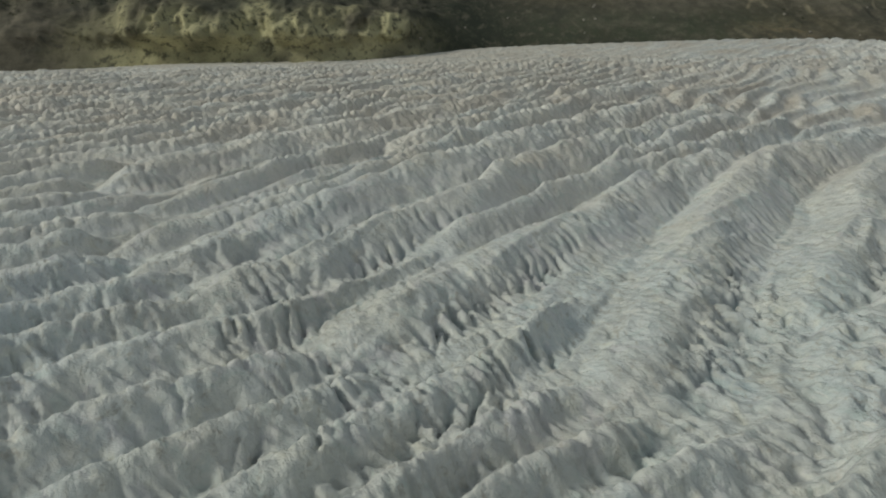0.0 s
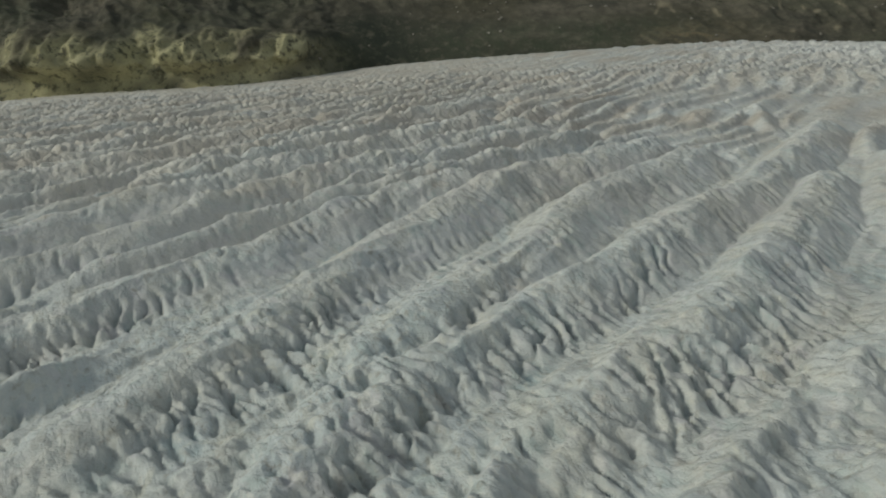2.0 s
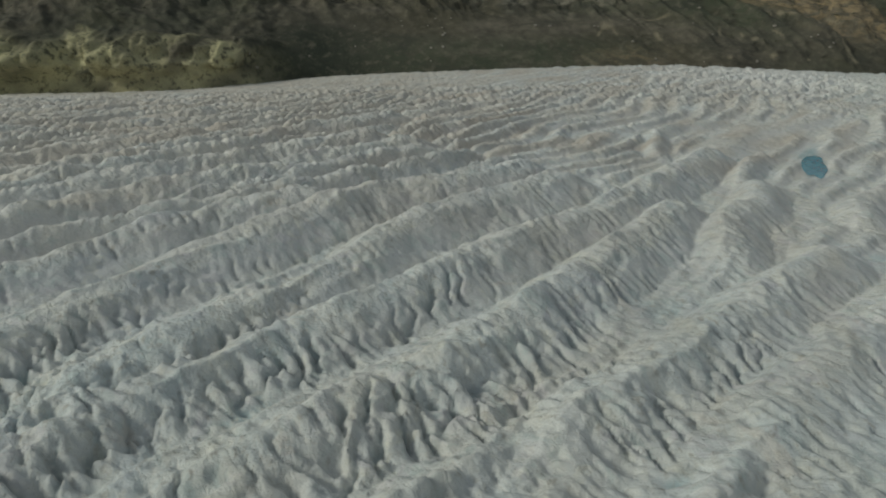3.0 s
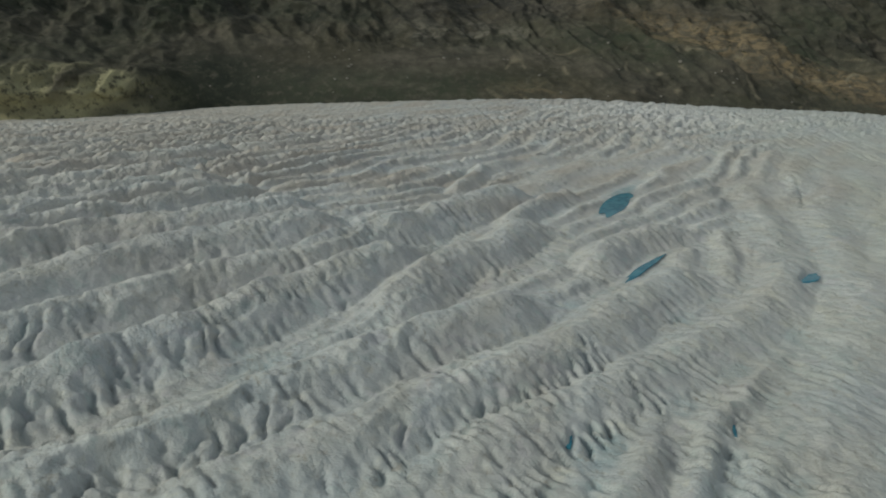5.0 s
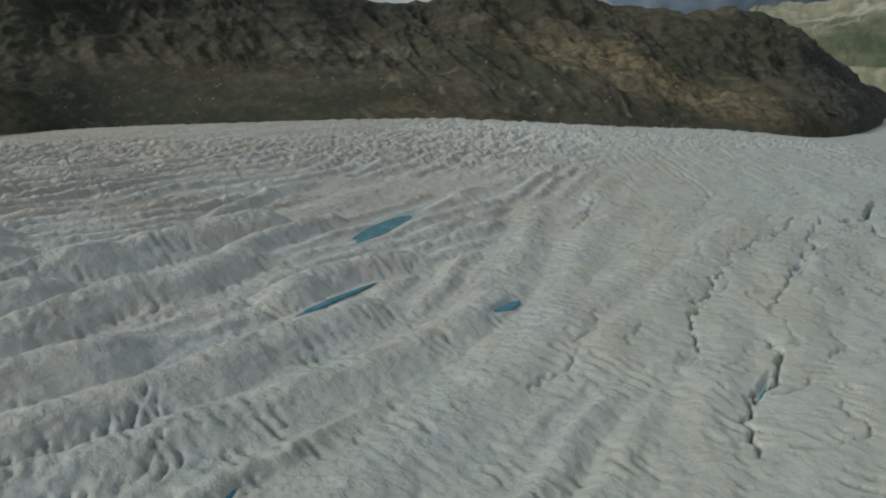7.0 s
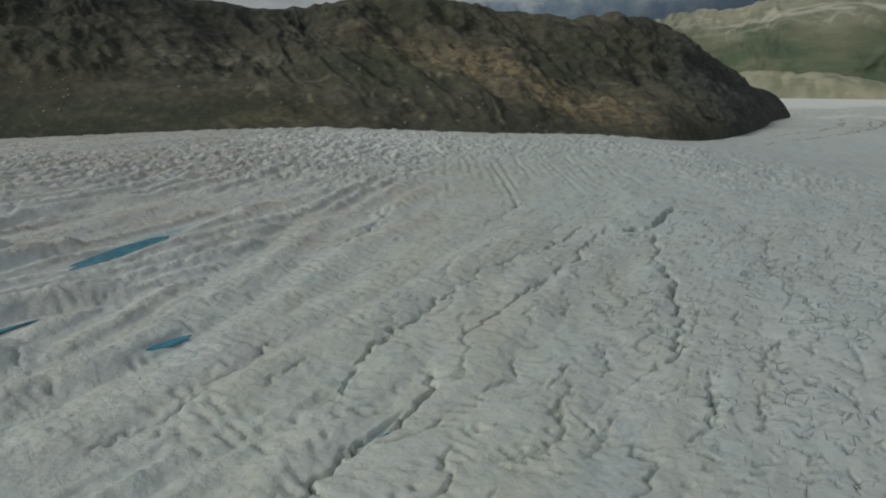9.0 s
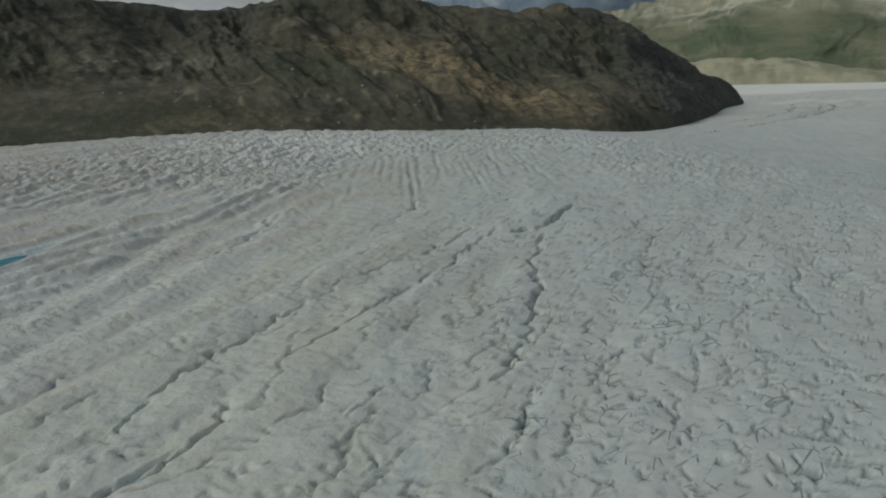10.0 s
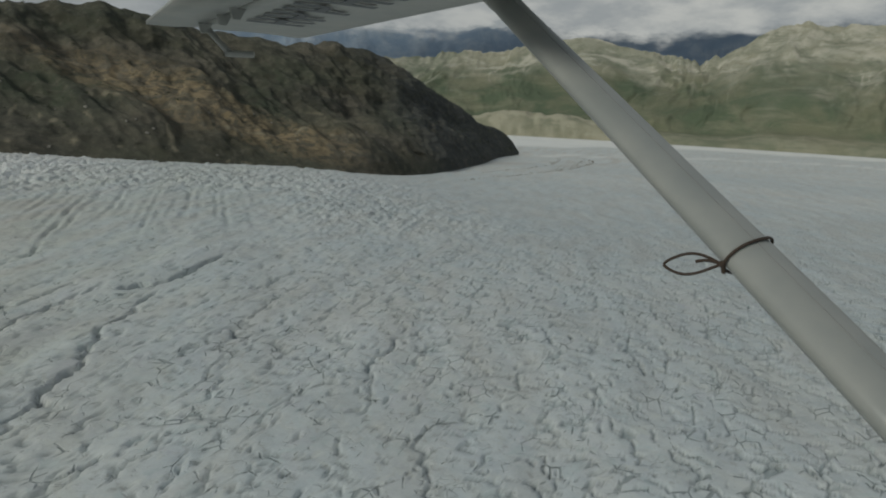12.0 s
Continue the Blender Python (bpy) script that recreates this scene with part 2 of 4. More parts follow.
def hill_rock():
    s = Shader("mossy_rock", 0.85, 0.15)
    lean = s.mapped((0.5, 1.0, 1.6), (0, 24, 0))
    big = s.noise(0.011, 6, 0.6, lean)
    mid = s.noise(0.05, 7, 0.65, s.mapped((0.85, 0.9, 1.15), (0, 24, 0)))
    fine = s.noise(0.45, 6, 0.7)
    colour = s.mix(s.ramp(mid, 0.35, 0.68), (0.088, 0.082, 0.066), (0.160, 0.145, 0.114))
    colour = s.mix(s.ramp(big, 0.42, 0.60, 0, 0.75), colour, (0.078, 0.074, 0.052))
    colour = s.mix(s.math("MULTIPLY", s.value("green"), s.ramp(mid, 0.3, 0.6, 0.3, 1)), colour, (0.066, 0.077, 0.053))
    lump = s.noise(0.10, 8, 0.72)
    streaks = s.noise(0.07, 7, 0.7, s.mapped((0.7, 0.9, 1.5), (0, 32, 0)), 0.8)
    bed = s.noise(0.016, 7, 0.66, s.mapped((0.55, 1.0, 1.5), (0, 28, 0)), 0.7)
    colour = s.mix(s.ramp(bed, 0.50, 0.38, 0, 0.65), colour, (0.054, 0.057, 0.047))
    colour = s.mix(s.ramp(bed, 0.54, 0.68, 0, 0.55), colour, (0.185, 0.168, 0.132))
    colour = s.mix(s.math("MULTIPLY", s.value("ochre"), s.ramp(streaks, 0.42, 0.60, 0.08, 0.95)), colour, (0.315, 0.243, 0.145))
    colour = s.mix(s.math("MULTIPLY", s.value("outcrop"), s.ramp(streaks, 0.40, 0.58, 0.1, 0.8)), colour, (0.26, 0.245, 0.20))
    colour = s.mix(s.math("MULTIPLY", s.value("crown"), s.ramp(streaks, 0.62, 0.42, 0.25, 0.85)), colour, (0.052, 0.052, 0.050))
    # far tip of the hill darkened: its shade put into the rock colour
    colour = s.mix(s.math("MULTIPLY", s.value("tip"), s.ramp(streaks, 0.66, 0.42, 0.45, 0.9)), colour, (0.066, 0.070, 0.070))
    # olive rock of the spur, paled to carry the sunlight in its colour
    colour = s.mix(s.math("MULTIPLY", s.value("pale"), s.ramp(lump, 0.36, 0.54, 0.22, 1)), colour, (0.52, 0.49, 0.295))
    colour = s.mix(s.math("MULTIPLY", s.value("shrub"), s.ramp(mid, 0.30, 0.55, 0.5, 1)), colour, (0.034, 0.041, 0.032))
    colour = s.mix(s.math("MULTIPLY", s.value("vein"), 0.6), colour, (0.33, 0.29, 0.205))
    colour = s.mix(s.ramp(fine, 0.62, 0.80, 0, 0.4), colour, (0.22, 0.20, 0.17))
    colour = s.mix(s.ramp(lump, 0.50, 0.66, 0, 0.40), colour, (0.195, 0.175, 0.138))
    colour = s.mix(s.ramp(lump, 0.47, 0.34, 0, 0.45), colour, (0.056, 0.054, 0.046))
    normal = s.bump(mid, 5.0, 0.36)
    normal = s.bump(lump, 4.0, 0.34, normal)
    normal = s.bump(fine, 0.8, 0.25, normal)
    return s.done(colour, normal)


def far_rock():
    s = Shader("far_slope", 0.9, 0.1)
    steep = s.mapped((1.0, 1.0, 1.25), (0, 18, 0))
    big = s.noise(0.0035, 6, 0.6)
    mid = s.noise(0.014, 7, 0.66, steep)
    colour = s.mix(s.ramp(big, 0.38, 0.62), (0.125, 0.155, 0.100), (0.205, 0.208, 0.138))
    colour = s.mix(s.math("MULTIPLY", s.value("bare"), s.ramp(mid, 0.30, 0.60, 0.45, 1.0)), colour, (0.54, 0.51, 0.42))
    colour = s.mix(s.math("MULTIPLY", s.value("moraine"), s.ramp(mid, 0.25, 0.55, 0.45, 1)), colour, (0.42, 0.395, 0.30))
    band = s.noise(0.007, 6, 0.62, s.mapped((0.5, 0.5, 1.9)), 0.8)
    colour = s.mix(s.ramp(band, 0.50, 0.70, 0, 0.40), colour, (0.33, 0.31, 0.22))
    colour = s.mix(s.ramp(band, 0.48, 0.30, 0, 0.40), colour, (0.115, 0.140, 0.095))
    return s.done(colour, s.bump(mid, 30.0, 0.45))


def hazy_blue_rock():
    s = Shader("hazy_distant_rock", 0.95, 0.05)
    # haze and cloud shade over the far range, put into the rock's blue
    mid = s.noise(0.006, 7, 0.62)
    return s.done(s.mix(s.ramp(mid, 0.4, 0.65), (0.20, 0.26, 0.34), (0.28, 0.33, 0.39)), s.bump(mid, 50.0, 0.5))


def melt_water():
    s = Shader("melt_water", 0.18, 0.5)
    return s.done(s.mix(s.ramp(s.noise(0.25, 4), 0.35, 0.65), (0.018, 0.185, 0.285), (0.06, 0.29, 0.39)), s.bump(s.noise(0.8, 3), 0.05, 0.4))


def cloud_vapour():
    s = Shader("cloud_vapour", 1.0, 0.0)
    glow, clear, blend = s.nodes.new("ShaderNodeEmission"), s.nodes.new("ShaderNodeBsdfTransparent"), s.nodes.new("ShaderNodeMixShader")
    wide = s.mapped((1.0, 1.0, 2.6))
    billow = s.noise(0.0022, 7, 0.58, wide)
    # the cloud glows by itself; its lit side is mixed in as paler colour
    grey = s.mix(s.ramp(billow, 0.35, 0.68), (0.36, 0.37, 0.39), (0.50, 0.50, 0.51))
    pale = s.mix(s.ramp(billow, 0.35, 0.68), (0.45, 0.455, 0.47), (0.72, 0.69, 0.665))
    s.put(s.mix(s.value("lit"), grey, pale), glow.inputs["Color"])
    thick = s.ramp(s.math("ADD", s.value("thick"), s.math("MULTIPLY", s.math("SUBTRACT", billow, 0.5), 1.7)), 0.25, 0.72)
    s.put(thick, blend.inputs["Fac"])
    s.links.new(clear.outputs[0], blend.inputs[1])
    s.links.new(glow.outputs[0], blend.inputs[2])
    s.links.new(blend.outputs[0], s.nodes["Material Output"].inputs["Surface"])
    return s.material


VAPOUR = cloud_vapour()
ICE, ROCK, FAR, BLUE, WATER = glacier_ice(), hill_rock(), far_rock(), hazy_blue_rock(), melt_water()


# ---- the glacier ----
RIDGES, CRACKS, POOLS = [], [], []


def ridge(height, width, *line):
    RIDGES.append((height, width, line))


def crack(depth, width, *line):
    CRACKS.append((depth, width, line))


GASHES = []


def gashes(depth, spacing, width, *line):
    GASHES.append((depth, spacing, width, line))


def pool(x, y, long, wide, turn, fall=2.0, spread=2.1):
    POOLS.append((x, y, long, wide, turn, fall, spread))


ridge(4.0, 18, (-118, 215), (-112, 252), (-98, 275), (-75, 305), (-57, 323), (-25, 362), (7, 396), (40, 440))
ridge(3.4, 8, (-102, 193), (-81, 230), (-61, 267), (-35, 294), (-19, 321), (6, 356), (32, 398), (70, 452))
ridge(4.4, 14, (-32, 288), (-7, 320), (23, 358), (52, 393), (93, 433), (152, 500))
ridge(4.6, 11, (-96, 160), (-80, 188), (-60, 205), (-45, 226), (-20, 259), (3, 300), (34, 348), (64, 389), (110, 462))
ridge(3.4, 8, (30, 314), (61, 345), (94, 400), (119, 429))
ridge(5.0, 17, (-82, 150), (-59, 185), (-41, 212), (-28, 232), (-8, 257), (22, 292), (50, 325), (97, 376), (144, 423))
ridge(5.4, 15, (-64, 130), (-52, 152), (-38, 166), (-29, 181), (-1, 210), (24, 253), (44, 277), (85, 312), (115, 346), (144, 377), (172, 394))
ridge(4.4, 11, (46, 242), (72, 274), (97, 303), (126, 345), (169, 386))
ridge(4.8, 10, (-10, 172), (6, 195), (22, 211), (40, 232), (71, 261), (97, 281), (120, 303), (146, 326), (173, 354), (190, 380))
ridge(5.2, 18, (-30, 108), (-15, 133), (2, 159), (26, 185), (48, 207), (75, 242), (107, 270), (130, 292))
ridge(5.6, 21, (20, 96), (40, 122), (55, 150), (66, 172), (83, 203), (97, 224), (114, 253), (138, 281), (166, 299), (203, 332), (220, 348))
ridge(5.8, 21, (72, 128), (97, 160), (117, 186), (133, 206), (146, 236), (174, 265), (206, 298), (228, 328))
ridge(6.2, 19, (62, 92), (82, 115), (92, 133), (114, 153), (147, 184), (167, 206), (191, 233), (220, 258), (245, 289), (280, 333), (306, 368), (325, 388))
ridge(6.2, 19, (104, 98), (130, 124), (156, 147), (178, 170), (204, 205), (229, 234), (246, 257), (262, 284))
ridge(4.8, 16, (243, 197), (252, 222), (270, 258), (290, 280), (302, 303), (319, 330))
ridge(4.8, 17, (160, 108), (190, 134), (216, 158), (239, 178), (264, 200), (283, 217), (296, 242))
ridge(4.0, 11, (299, 312), (312, 338), (330, 366), (352, 389))
ridge(4.4, 14, (318, 250), (326, 266), (338, 287), (353, 302), (391, 324))
ridge(3.7, 16, (200, 112), (230, 137), (246, 152), (262, 167), (283, 182), (305, 199), (323, 224), (350, 251), (368, 274))
ridge(2.5, 14, (254, 134), (287, 161), (314, 181), (338, 200), (362, 219), (388, 246), (420, 290))
ridge(3.2, 10, (278, 359), (292, 405), (306, 445), (330, 468), (376, 489))
ridge(1.4, 18, (336, 134), (373, 187), (423, 249), (466, 294), (507, 344))
ridge(1.5, 16, (392, 281), (412, 296), (431, 338), (459, 417), (495, 436))
ridge(1.4, 16, (402, 225), (437, 285), (471, 363), (518, 419))
ridge(1.3, 18, (406, 198), (432, 232), (479, 281), (522, 333), (577, 394))
ridge(1.7, 20, (311, 380), (369, 461), (419, 483), (518, 577))
ridge(1.1, 16, (472, 198), (507, 245), (543, 287), (593, 341))
ridge(0.8, 16, (588, 363), (629, 390), (676, 432))
ridge(0.9, 14, (465, 263), (507, 318), (549, 368), (589, 411))
ridge(0.8, 12, (429, 167), (454, 202), (479, 240))
ridge(0.7, 12, (563, 237), (588, 290), (609, 337))
ridge(0.7, 14, (511, 273), (542, 309), (576, 344))


crack(2.8, 2.6, (604, 380), (571, 352), (545, 333), (520, 307), (505, 291), (489, 271), (477, 254), (466, 240), (462, 226), (456, 214))
crack(3.0, 2.6, (610, 372), (583, 345), (570, 322), (553, 305), (540, 292), (525, 275), (510, 257), (496, 242))
crack(3.2, 3.0, (486, 226), (482, 214), (477, 206), (467, 195), (458, 187), (451, 178), (446, 167), (441, 158))
crack(6.5, 7.5, (664, 401), (642, 378), (626, 364), (610, 362))
crack(3.2, 2.8, (628, 358), (611, 326), (602, 306), (596, 289), (591, 275), (582, 256), (573, 240), (562, 224), (553, 216))
crack(1.8, 1.8, (566, 216), (560, 202), (555, 191), (547, 184), (538, 175))
crack(2.2, 2.0, (687, 339), (667, 324), (652, 303), (638, 283))
crack(1.6, 1.6, (640, 270), (632, 251), (620, 238))
crack(1.8, 1.8, (715, 277), (693, 261), (677, 246), (670, 232))
crack(1.6, 1.6, (625, 220), (611, 209), (602, 194), (588, 181), (583, 170))
crack(1.5, 1.5, (600, 234), (598, 225), (584, 210))
crack(1.5, 1.5, (531, 230), (520, 217), (513, 203))
crack(1.5, 1.5, (531, 202), (523, 195), (514, 184), (512, 173))
crack(2.2, 2.4, (498, 446), (494, 417), (481, 391), (468, 362))
crack(1.6, 2.0, (591, 456), (568, 421), (553, 399))
crack(1.8, 1.7, (446, 261), (435, 243), (427, 229), (413, 212), (405, 202), (399, 196))
crack(1.5, 1.5, (453, 244), (442, 228), (434, 222))
crack(1.6, 1.6, (752, 247), (734, 227))
crack(1.6, 1.6, (734, 200), (722, 190))
crack(1.6, 1.8, (797, 384), (770, 359))

gashes(2.6, 3.4, 3.6, (255, 132), (272, 153), (290, 172), (311, 194))
gashes(2.4, 3.2, 3.4, (276, 129), (292, 148), (317, 177))
gashes(2.2, 3.4, 3.4, (319, 144), (335, 165))
gashes(3.2, 5.5, 7.0, (112, 104), (134, 122), (158, 140))
gashes(3.2, 5.0, 7.0, (-60, 118), (-32, 132), (-8, 152))
gashes(3.4, 5.2, 7.5, (-6, 104), (14, 118), (38, 134))
gashes(3.4, 5.0, 7.0, (-34, 84), (-8, 96), (22, 108))
gashes(2.8, 5.0, 6.0, (52, 112), (70, 132), (84, 150))
gashes(2.6, 5.0, 6.0, (150, 118), (176, 138), (205, 160))
gashes(3.0, 6.0, 7.0, (29, 88), (49, 114), (64, 142), (75, 164), (92, 195))
gashes(3.0, 5.5, 7.0, (81, 120), (106, 152), (126, 178))
gashes(3.2, 6.0, 8.0, (71, 84), (91, 107), (101, 125), (123, 145), (156, 176), (176, 198))
gashes(3.2, 6.0, 8.0, (115, 88), (140, 114), (166, 137), (188, 160), (213, 195))
gashes(2.8, 5.0, 6.5, (-20, 100), (-5, 125), (12, 151), (36, 177))
gashes(2.8, 5.0, 6.0, (-55, 122), (-42, 144), (-28, 158), (-19, 173), (9, 202))
gashes(2.6, 5.0, 7.0, (170, 100), (200, 126), (226, 150), (249, 170))
gashes(2.6, 4.4, 5.0, (240, 129), (256, 144), (272, 159), (293, 174), (315, 191))
gashes(2.2, 4.0, 4.5, (264, 126), (297, 153), (324, 173))
gashes(2.0, 3.6, 3.4, (196, 186), (222, 216), (246, 250))

pool(373, 379, 70, 11, 62.0, 1.4, 2.8)
pool(348, 267, 36, 3.2, 51.0, 0.9, 2.8)
pool(408, 258, 14, 4.2, 42.0, 0.9, 1.8)
pool(466, 194, 15, 1.4, 47.0)
pool(545, 297, 12, 1.6, 42.0)
pool(291, 150, 5, 1.1, 70.0)
pool(330, 157, 5, 1.0, 70.0)
pool(407, 274, 6, 2.0, 20.0)


MARGIN_FALL = [(-700, -34), (-480, -27), (-300, -17), (-55, -11), (150, -2), (470, 3), (600, -2), (740, -10), (900, -8), (1050, -4), (1200, -2)]


def glacier_base(x, y):
    """The broad swell of the ice, without its relief."""
    z = 3 - 0.02 * np.clip(x, -250, 620)
    reach = np.clip((y - 180) / 450, 0, 1.15)
    z = z + np.clip(4 + 0.018 * x, 0, 17) * reach * (1 - fade(740, 1040, x))
    z = z - 4.2 * fade(240, 380, x) * (1 - fade(560, 660, x)) * (1 - fade(390, 520, y)) + 3.0 * fade(640, 760, x) * (1 - fade(300, 420, y))
    return z - 5 * fade(850, 1150, x) + curve_through(np.clip(x, -700, 1200), MARGIN_FALL) * fade(450, 840, y)


def glacier_relief(x, y):
    """Ridges, gullies, seracs and crevasses; also how blue, dusty and cracked the ice is."""
    warp_x, warp_y = grain(x / 26, y / 26, 3) * 5 + grain(x / 8, y / 8, 4) * 1.6, grain(x / 26, y / 26, 5) * 5 + grain(x / 8, y / 8, 6) * 1.6
    wx, wy = x + warp_x * 0.34, y + warp_y * 0.34
    # where the ice is broken, ridged or smooth
    border = 375 + 0.30 * (y - 150)
    rough = 1 - fade(-40, 150, x - border)
    ridged_zone = 1 - fade(-10, 110, x - border)
    serac = fade(430, 560, y + 0.25 * (x - 500)) * (1 - fade(760, 980, x - 0.25 * (y - 600)))
    # named ridges
    crest, slope, close, facet, lip = (np.zeros(x.shape, np.float32) for _ in range(5))
    for height, width, line in RIDGES:
        part_of = around(x, y, line, width * 2.4 + 8)
        d, a, length = along(wx[part_of], wy[part_of], line)
        reach = (32, 26) if length > 95 else (12, 14)
        ends = fade(-1, reach[0], a) * (1 - fade(length - reach[1], length + 1, a))
        near = d > 0
        t = np.abs(d) / np.where(near, width, width * 0.62)
        shape = np.where(near, 1 - np.clip(t, 0, 1) ** 1.7, 1 - np.clip(t, 0, 1) ** 1.15)
        crest[part_of] = np.maximum(crest[part_of], 1.4 * height * shape * ends * (1 + 0.22 * grain(a / 17, a * 0, 64 + int(length))))
        slope[part_of] = np.maximum(slope[part_of], np.where(near, bell(t, 0.65, 0.50), 0.2 * bell(t, 0.5, 0.5)) * ends * height / 6)
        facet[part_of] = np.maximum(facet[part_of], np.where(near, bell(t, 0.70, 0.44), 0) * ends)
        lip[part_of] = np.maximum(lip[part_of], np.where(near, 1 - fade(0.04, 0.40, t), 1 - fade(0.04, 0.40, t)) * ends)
        close[part_of] = np.maximum(close[part_of], ends * (1 - fade(0.8, 1.8, t)))
    # the same kind of ridges where none is named
    turn = radians(50.0)
    p = -wx * math.sin(turn) + wy * math.cos(turn) + grain(x / 90, y / 90, 9) * 14
    q = wx * math.cos(turn) + wy * math.sin(turn)
    wave = p / 16.0 + grain(q / 70, p / 40, 11) * 0.5 + 0.05 * grain(q / 9, p / 9, 13)
    saw = wave - np.floor(wave)
    tri = np.where(saw < 0.62, 1 - np.clip(1 - saw / 0.62, 0, 1) ** 1.7, (1 - saw) / 0.38)
    alone = ridged_zone * (1 - close)
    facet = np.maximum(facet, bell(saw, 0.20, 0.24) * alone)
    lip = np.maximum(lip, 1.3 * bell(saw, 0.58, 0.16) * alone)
    tooth = q / 9.5 + 3.3 * np.sin(np.floor(wave) * 12.9898) + 1.3 * grain(x / 17, y / 17, 14)
    tooth = np.abs(tooth - np.floor(tooth) - 0.5) * 2
    chopped = 1 - 0.4 * fade(250, 380, y) * fade(0.45, 0.95, tooth) * fade(-0.3, 0.3, grain(q / 40, p / 20, 15))
    fill = tri * chopped * (5.8 + 2.0 * grain(q / 45, p / 19, 12)) * (1 - 0.62 * fade(150, 240, x) * (1 - 0.5 * fade(300, 420, y))) * ridged_zone * (1 - close) * (1 - 0.25 * fade(400, 620, y))
    crest = crest * (0.66 + 0.34 * fade(125, 230, y + 0.08 * x)) * (1 + 0.32 * fade(190, 260, y) * (1 - fade(130, 220, x)))
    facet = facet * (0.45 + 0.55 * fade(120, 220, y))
    z = np.maximum(crest, fill * (1 - close)) - 2.0 * ridged_zone
    wave = (p + 0.6 * grain(x / 6, y / 6, 16)) / 7.2 + grain(q / 38, p / 24, 17) * 0.7
    saw = wave - np.floor(wave)
    lesser = ridged_zone * (1 - 0.85 * fade(225, 300, x)) * (1 - facet) * fade(-0.25, 0.35, grain(q / 34, np.floor(wave) * 5.7, 18)) * (0.45 + 0.55 * fade(90, 160, y))
    z = z + lesser * 1.3 * np.where(saw < 0.58, saw / 0.58, (1 - saw) / 0.42)
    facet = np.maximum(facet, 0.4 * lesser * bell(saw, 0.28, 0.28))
    lip = np.maximum(lip, 0.6 * lesser * bell(saw, 0.58, 0.12))
    # flutes and teeth across the slopes: rounded ribs with narrow cuts between them
    flank = np.maximum(slope, bell(tri, 0.45, 0.5) * ridged_zone * (1 - close) * 0.7)
    even = fade(150, 250, x - 0.35 * (y - 150)) * (1 - fade(330, 420, y))
    even = 0.6 * np.maximum(even, 0.9 * fade(172, 212, y) * (1 - fade(40, 130, x)) * (1 - fade(330, 440, y)))
    flank = flank * (1 - 0.62 * even) * (0.08 + 1.15 * fade(0.0, 0.4, grain(q / 30, p / 14, 24)) + 0.75 * (1 - fade(140, 215, y)) * (1 - fade(190, 300, x)))
    cut_a = 1 - np.clip(np.abs(grain((q + 2.5 * grain(x / 7, y / 7, 26)) / 6.0, p / 15, 21)) * 2.0, 0, 1)
    cut_b = 1 - np.clip(np.abs(grain(q / 2.6 + p / 9, p / 11, 22)) * 2.2, 0, 1)
    z = z - (0.44 + 0.50 * (1 - fade(140, 210, y))) * flank * (2.6 * cut_a ** 3 + 1.6 * cut_b ** 2 + 1.6 * np.abs(grain(wx / 4.4, wy / 4.4, 25)))
    patch = 0.35 + 1.0 * np.clip(grain(x / 48, y / 48, 33) + 0.45, 0, 1)
    block = layers(wx / 8.5, wy / 5.0, 3, 31, 0.5, True)
    broken = fade(210, 330, y) * (1 - fade(60, 330, x - 0.25 * (y - 300)))
    distance_calm = 1 + 0.15 * (1 - fade(120, 185, y)) * (1 - fade(140, 240, x))
    z = z + rough * patch * (1 - 0.6 * facet) * (1 - 0.5 * even) * (1 - 0.5 * broken) * distance_calm * ((0.40 + 0.15 * (1 - fade(130, 190, y))) * block + 0.8 * grain(x / 10, y / 10, 32) + 0.3 * grain(q / 3.0, p / 1.7, 34))
    comb = q - 0.32 * p + 1.6 * grain(x / 11, y / 11, 35)
    z = z + ridged_zone * (0.25 + 0.75 * fade(-0.3, 0.3, grain(x / 22, y / 22, 37))) * (0.34 * grain(comb / 2.3, p / 6.5, 36) - 0.34 * np.abs(grain(comb / 4.3, p / 9, 38)))
    z = z + broken * (1.0 * layers(wx / 6.0, wy / 9.0, 2, 42, 0.6, True) + 0.8 * (1 - 0.7 * tri) * np.abs(grain(q / 16, p / 5.5, 43)))
    shattered = (1 - fade(150, 215, y - 0.1 * x)) * (1 - fade(210, 300, x))
    z = z + shattered * patch * (1 - 0.7 * facet) * (0.16 * layers(wx / 5.5, wy / 2.6, 2, 45, 0.5, True) + 0.6 * np.abs(grain(wx / 9.0, wy / 5.0, 46)))
    # short slits that run down the faces, in patches
    beat = (comb + 1.0 * grain(x / 5, y / 5, 39)) / 4.2
    which = np.floor(beat)
    length = 5.0 + 3.5 * np.sin(which * 7.1)
    place = p / 13 + np.abs(np.sin(which * 12.9898)) * 3
    within = 1 - fade(0.5 * length, 0.5 * length + 1.5, np.abs(place - np.floor(place) - 0.5) * 13)
    zone = fade(-0.12, 0.22, grain(x / 24, y / 24, 40)) * (1 - fade(80, 190, x - border)) * (1 - fade(330, 460, y))
    slit = (1 - fade(0.20, 1.15, np.abs(beat - which - 0.5) * 4.2)) * within * zone * (0.25 + 0.75 * np.abs(np.sin(which * 5.3 + 1)))
    z = z - 1.15 * slit
    # long flutes towards the seracs
    across = x - 0.19 * (y - 500)
    fan = fade(500, 560, across) * (1 - fade(700, 760, across)) * fade(415, 450, y) * (1 - fade(570, 640, y))
    flute = (across + 1.3 * grain(x / 16, y / 40, 44)) / 6.6 + 0.8 * grain(across / 25, y / 300, 47)
    which = np.floor(flute)
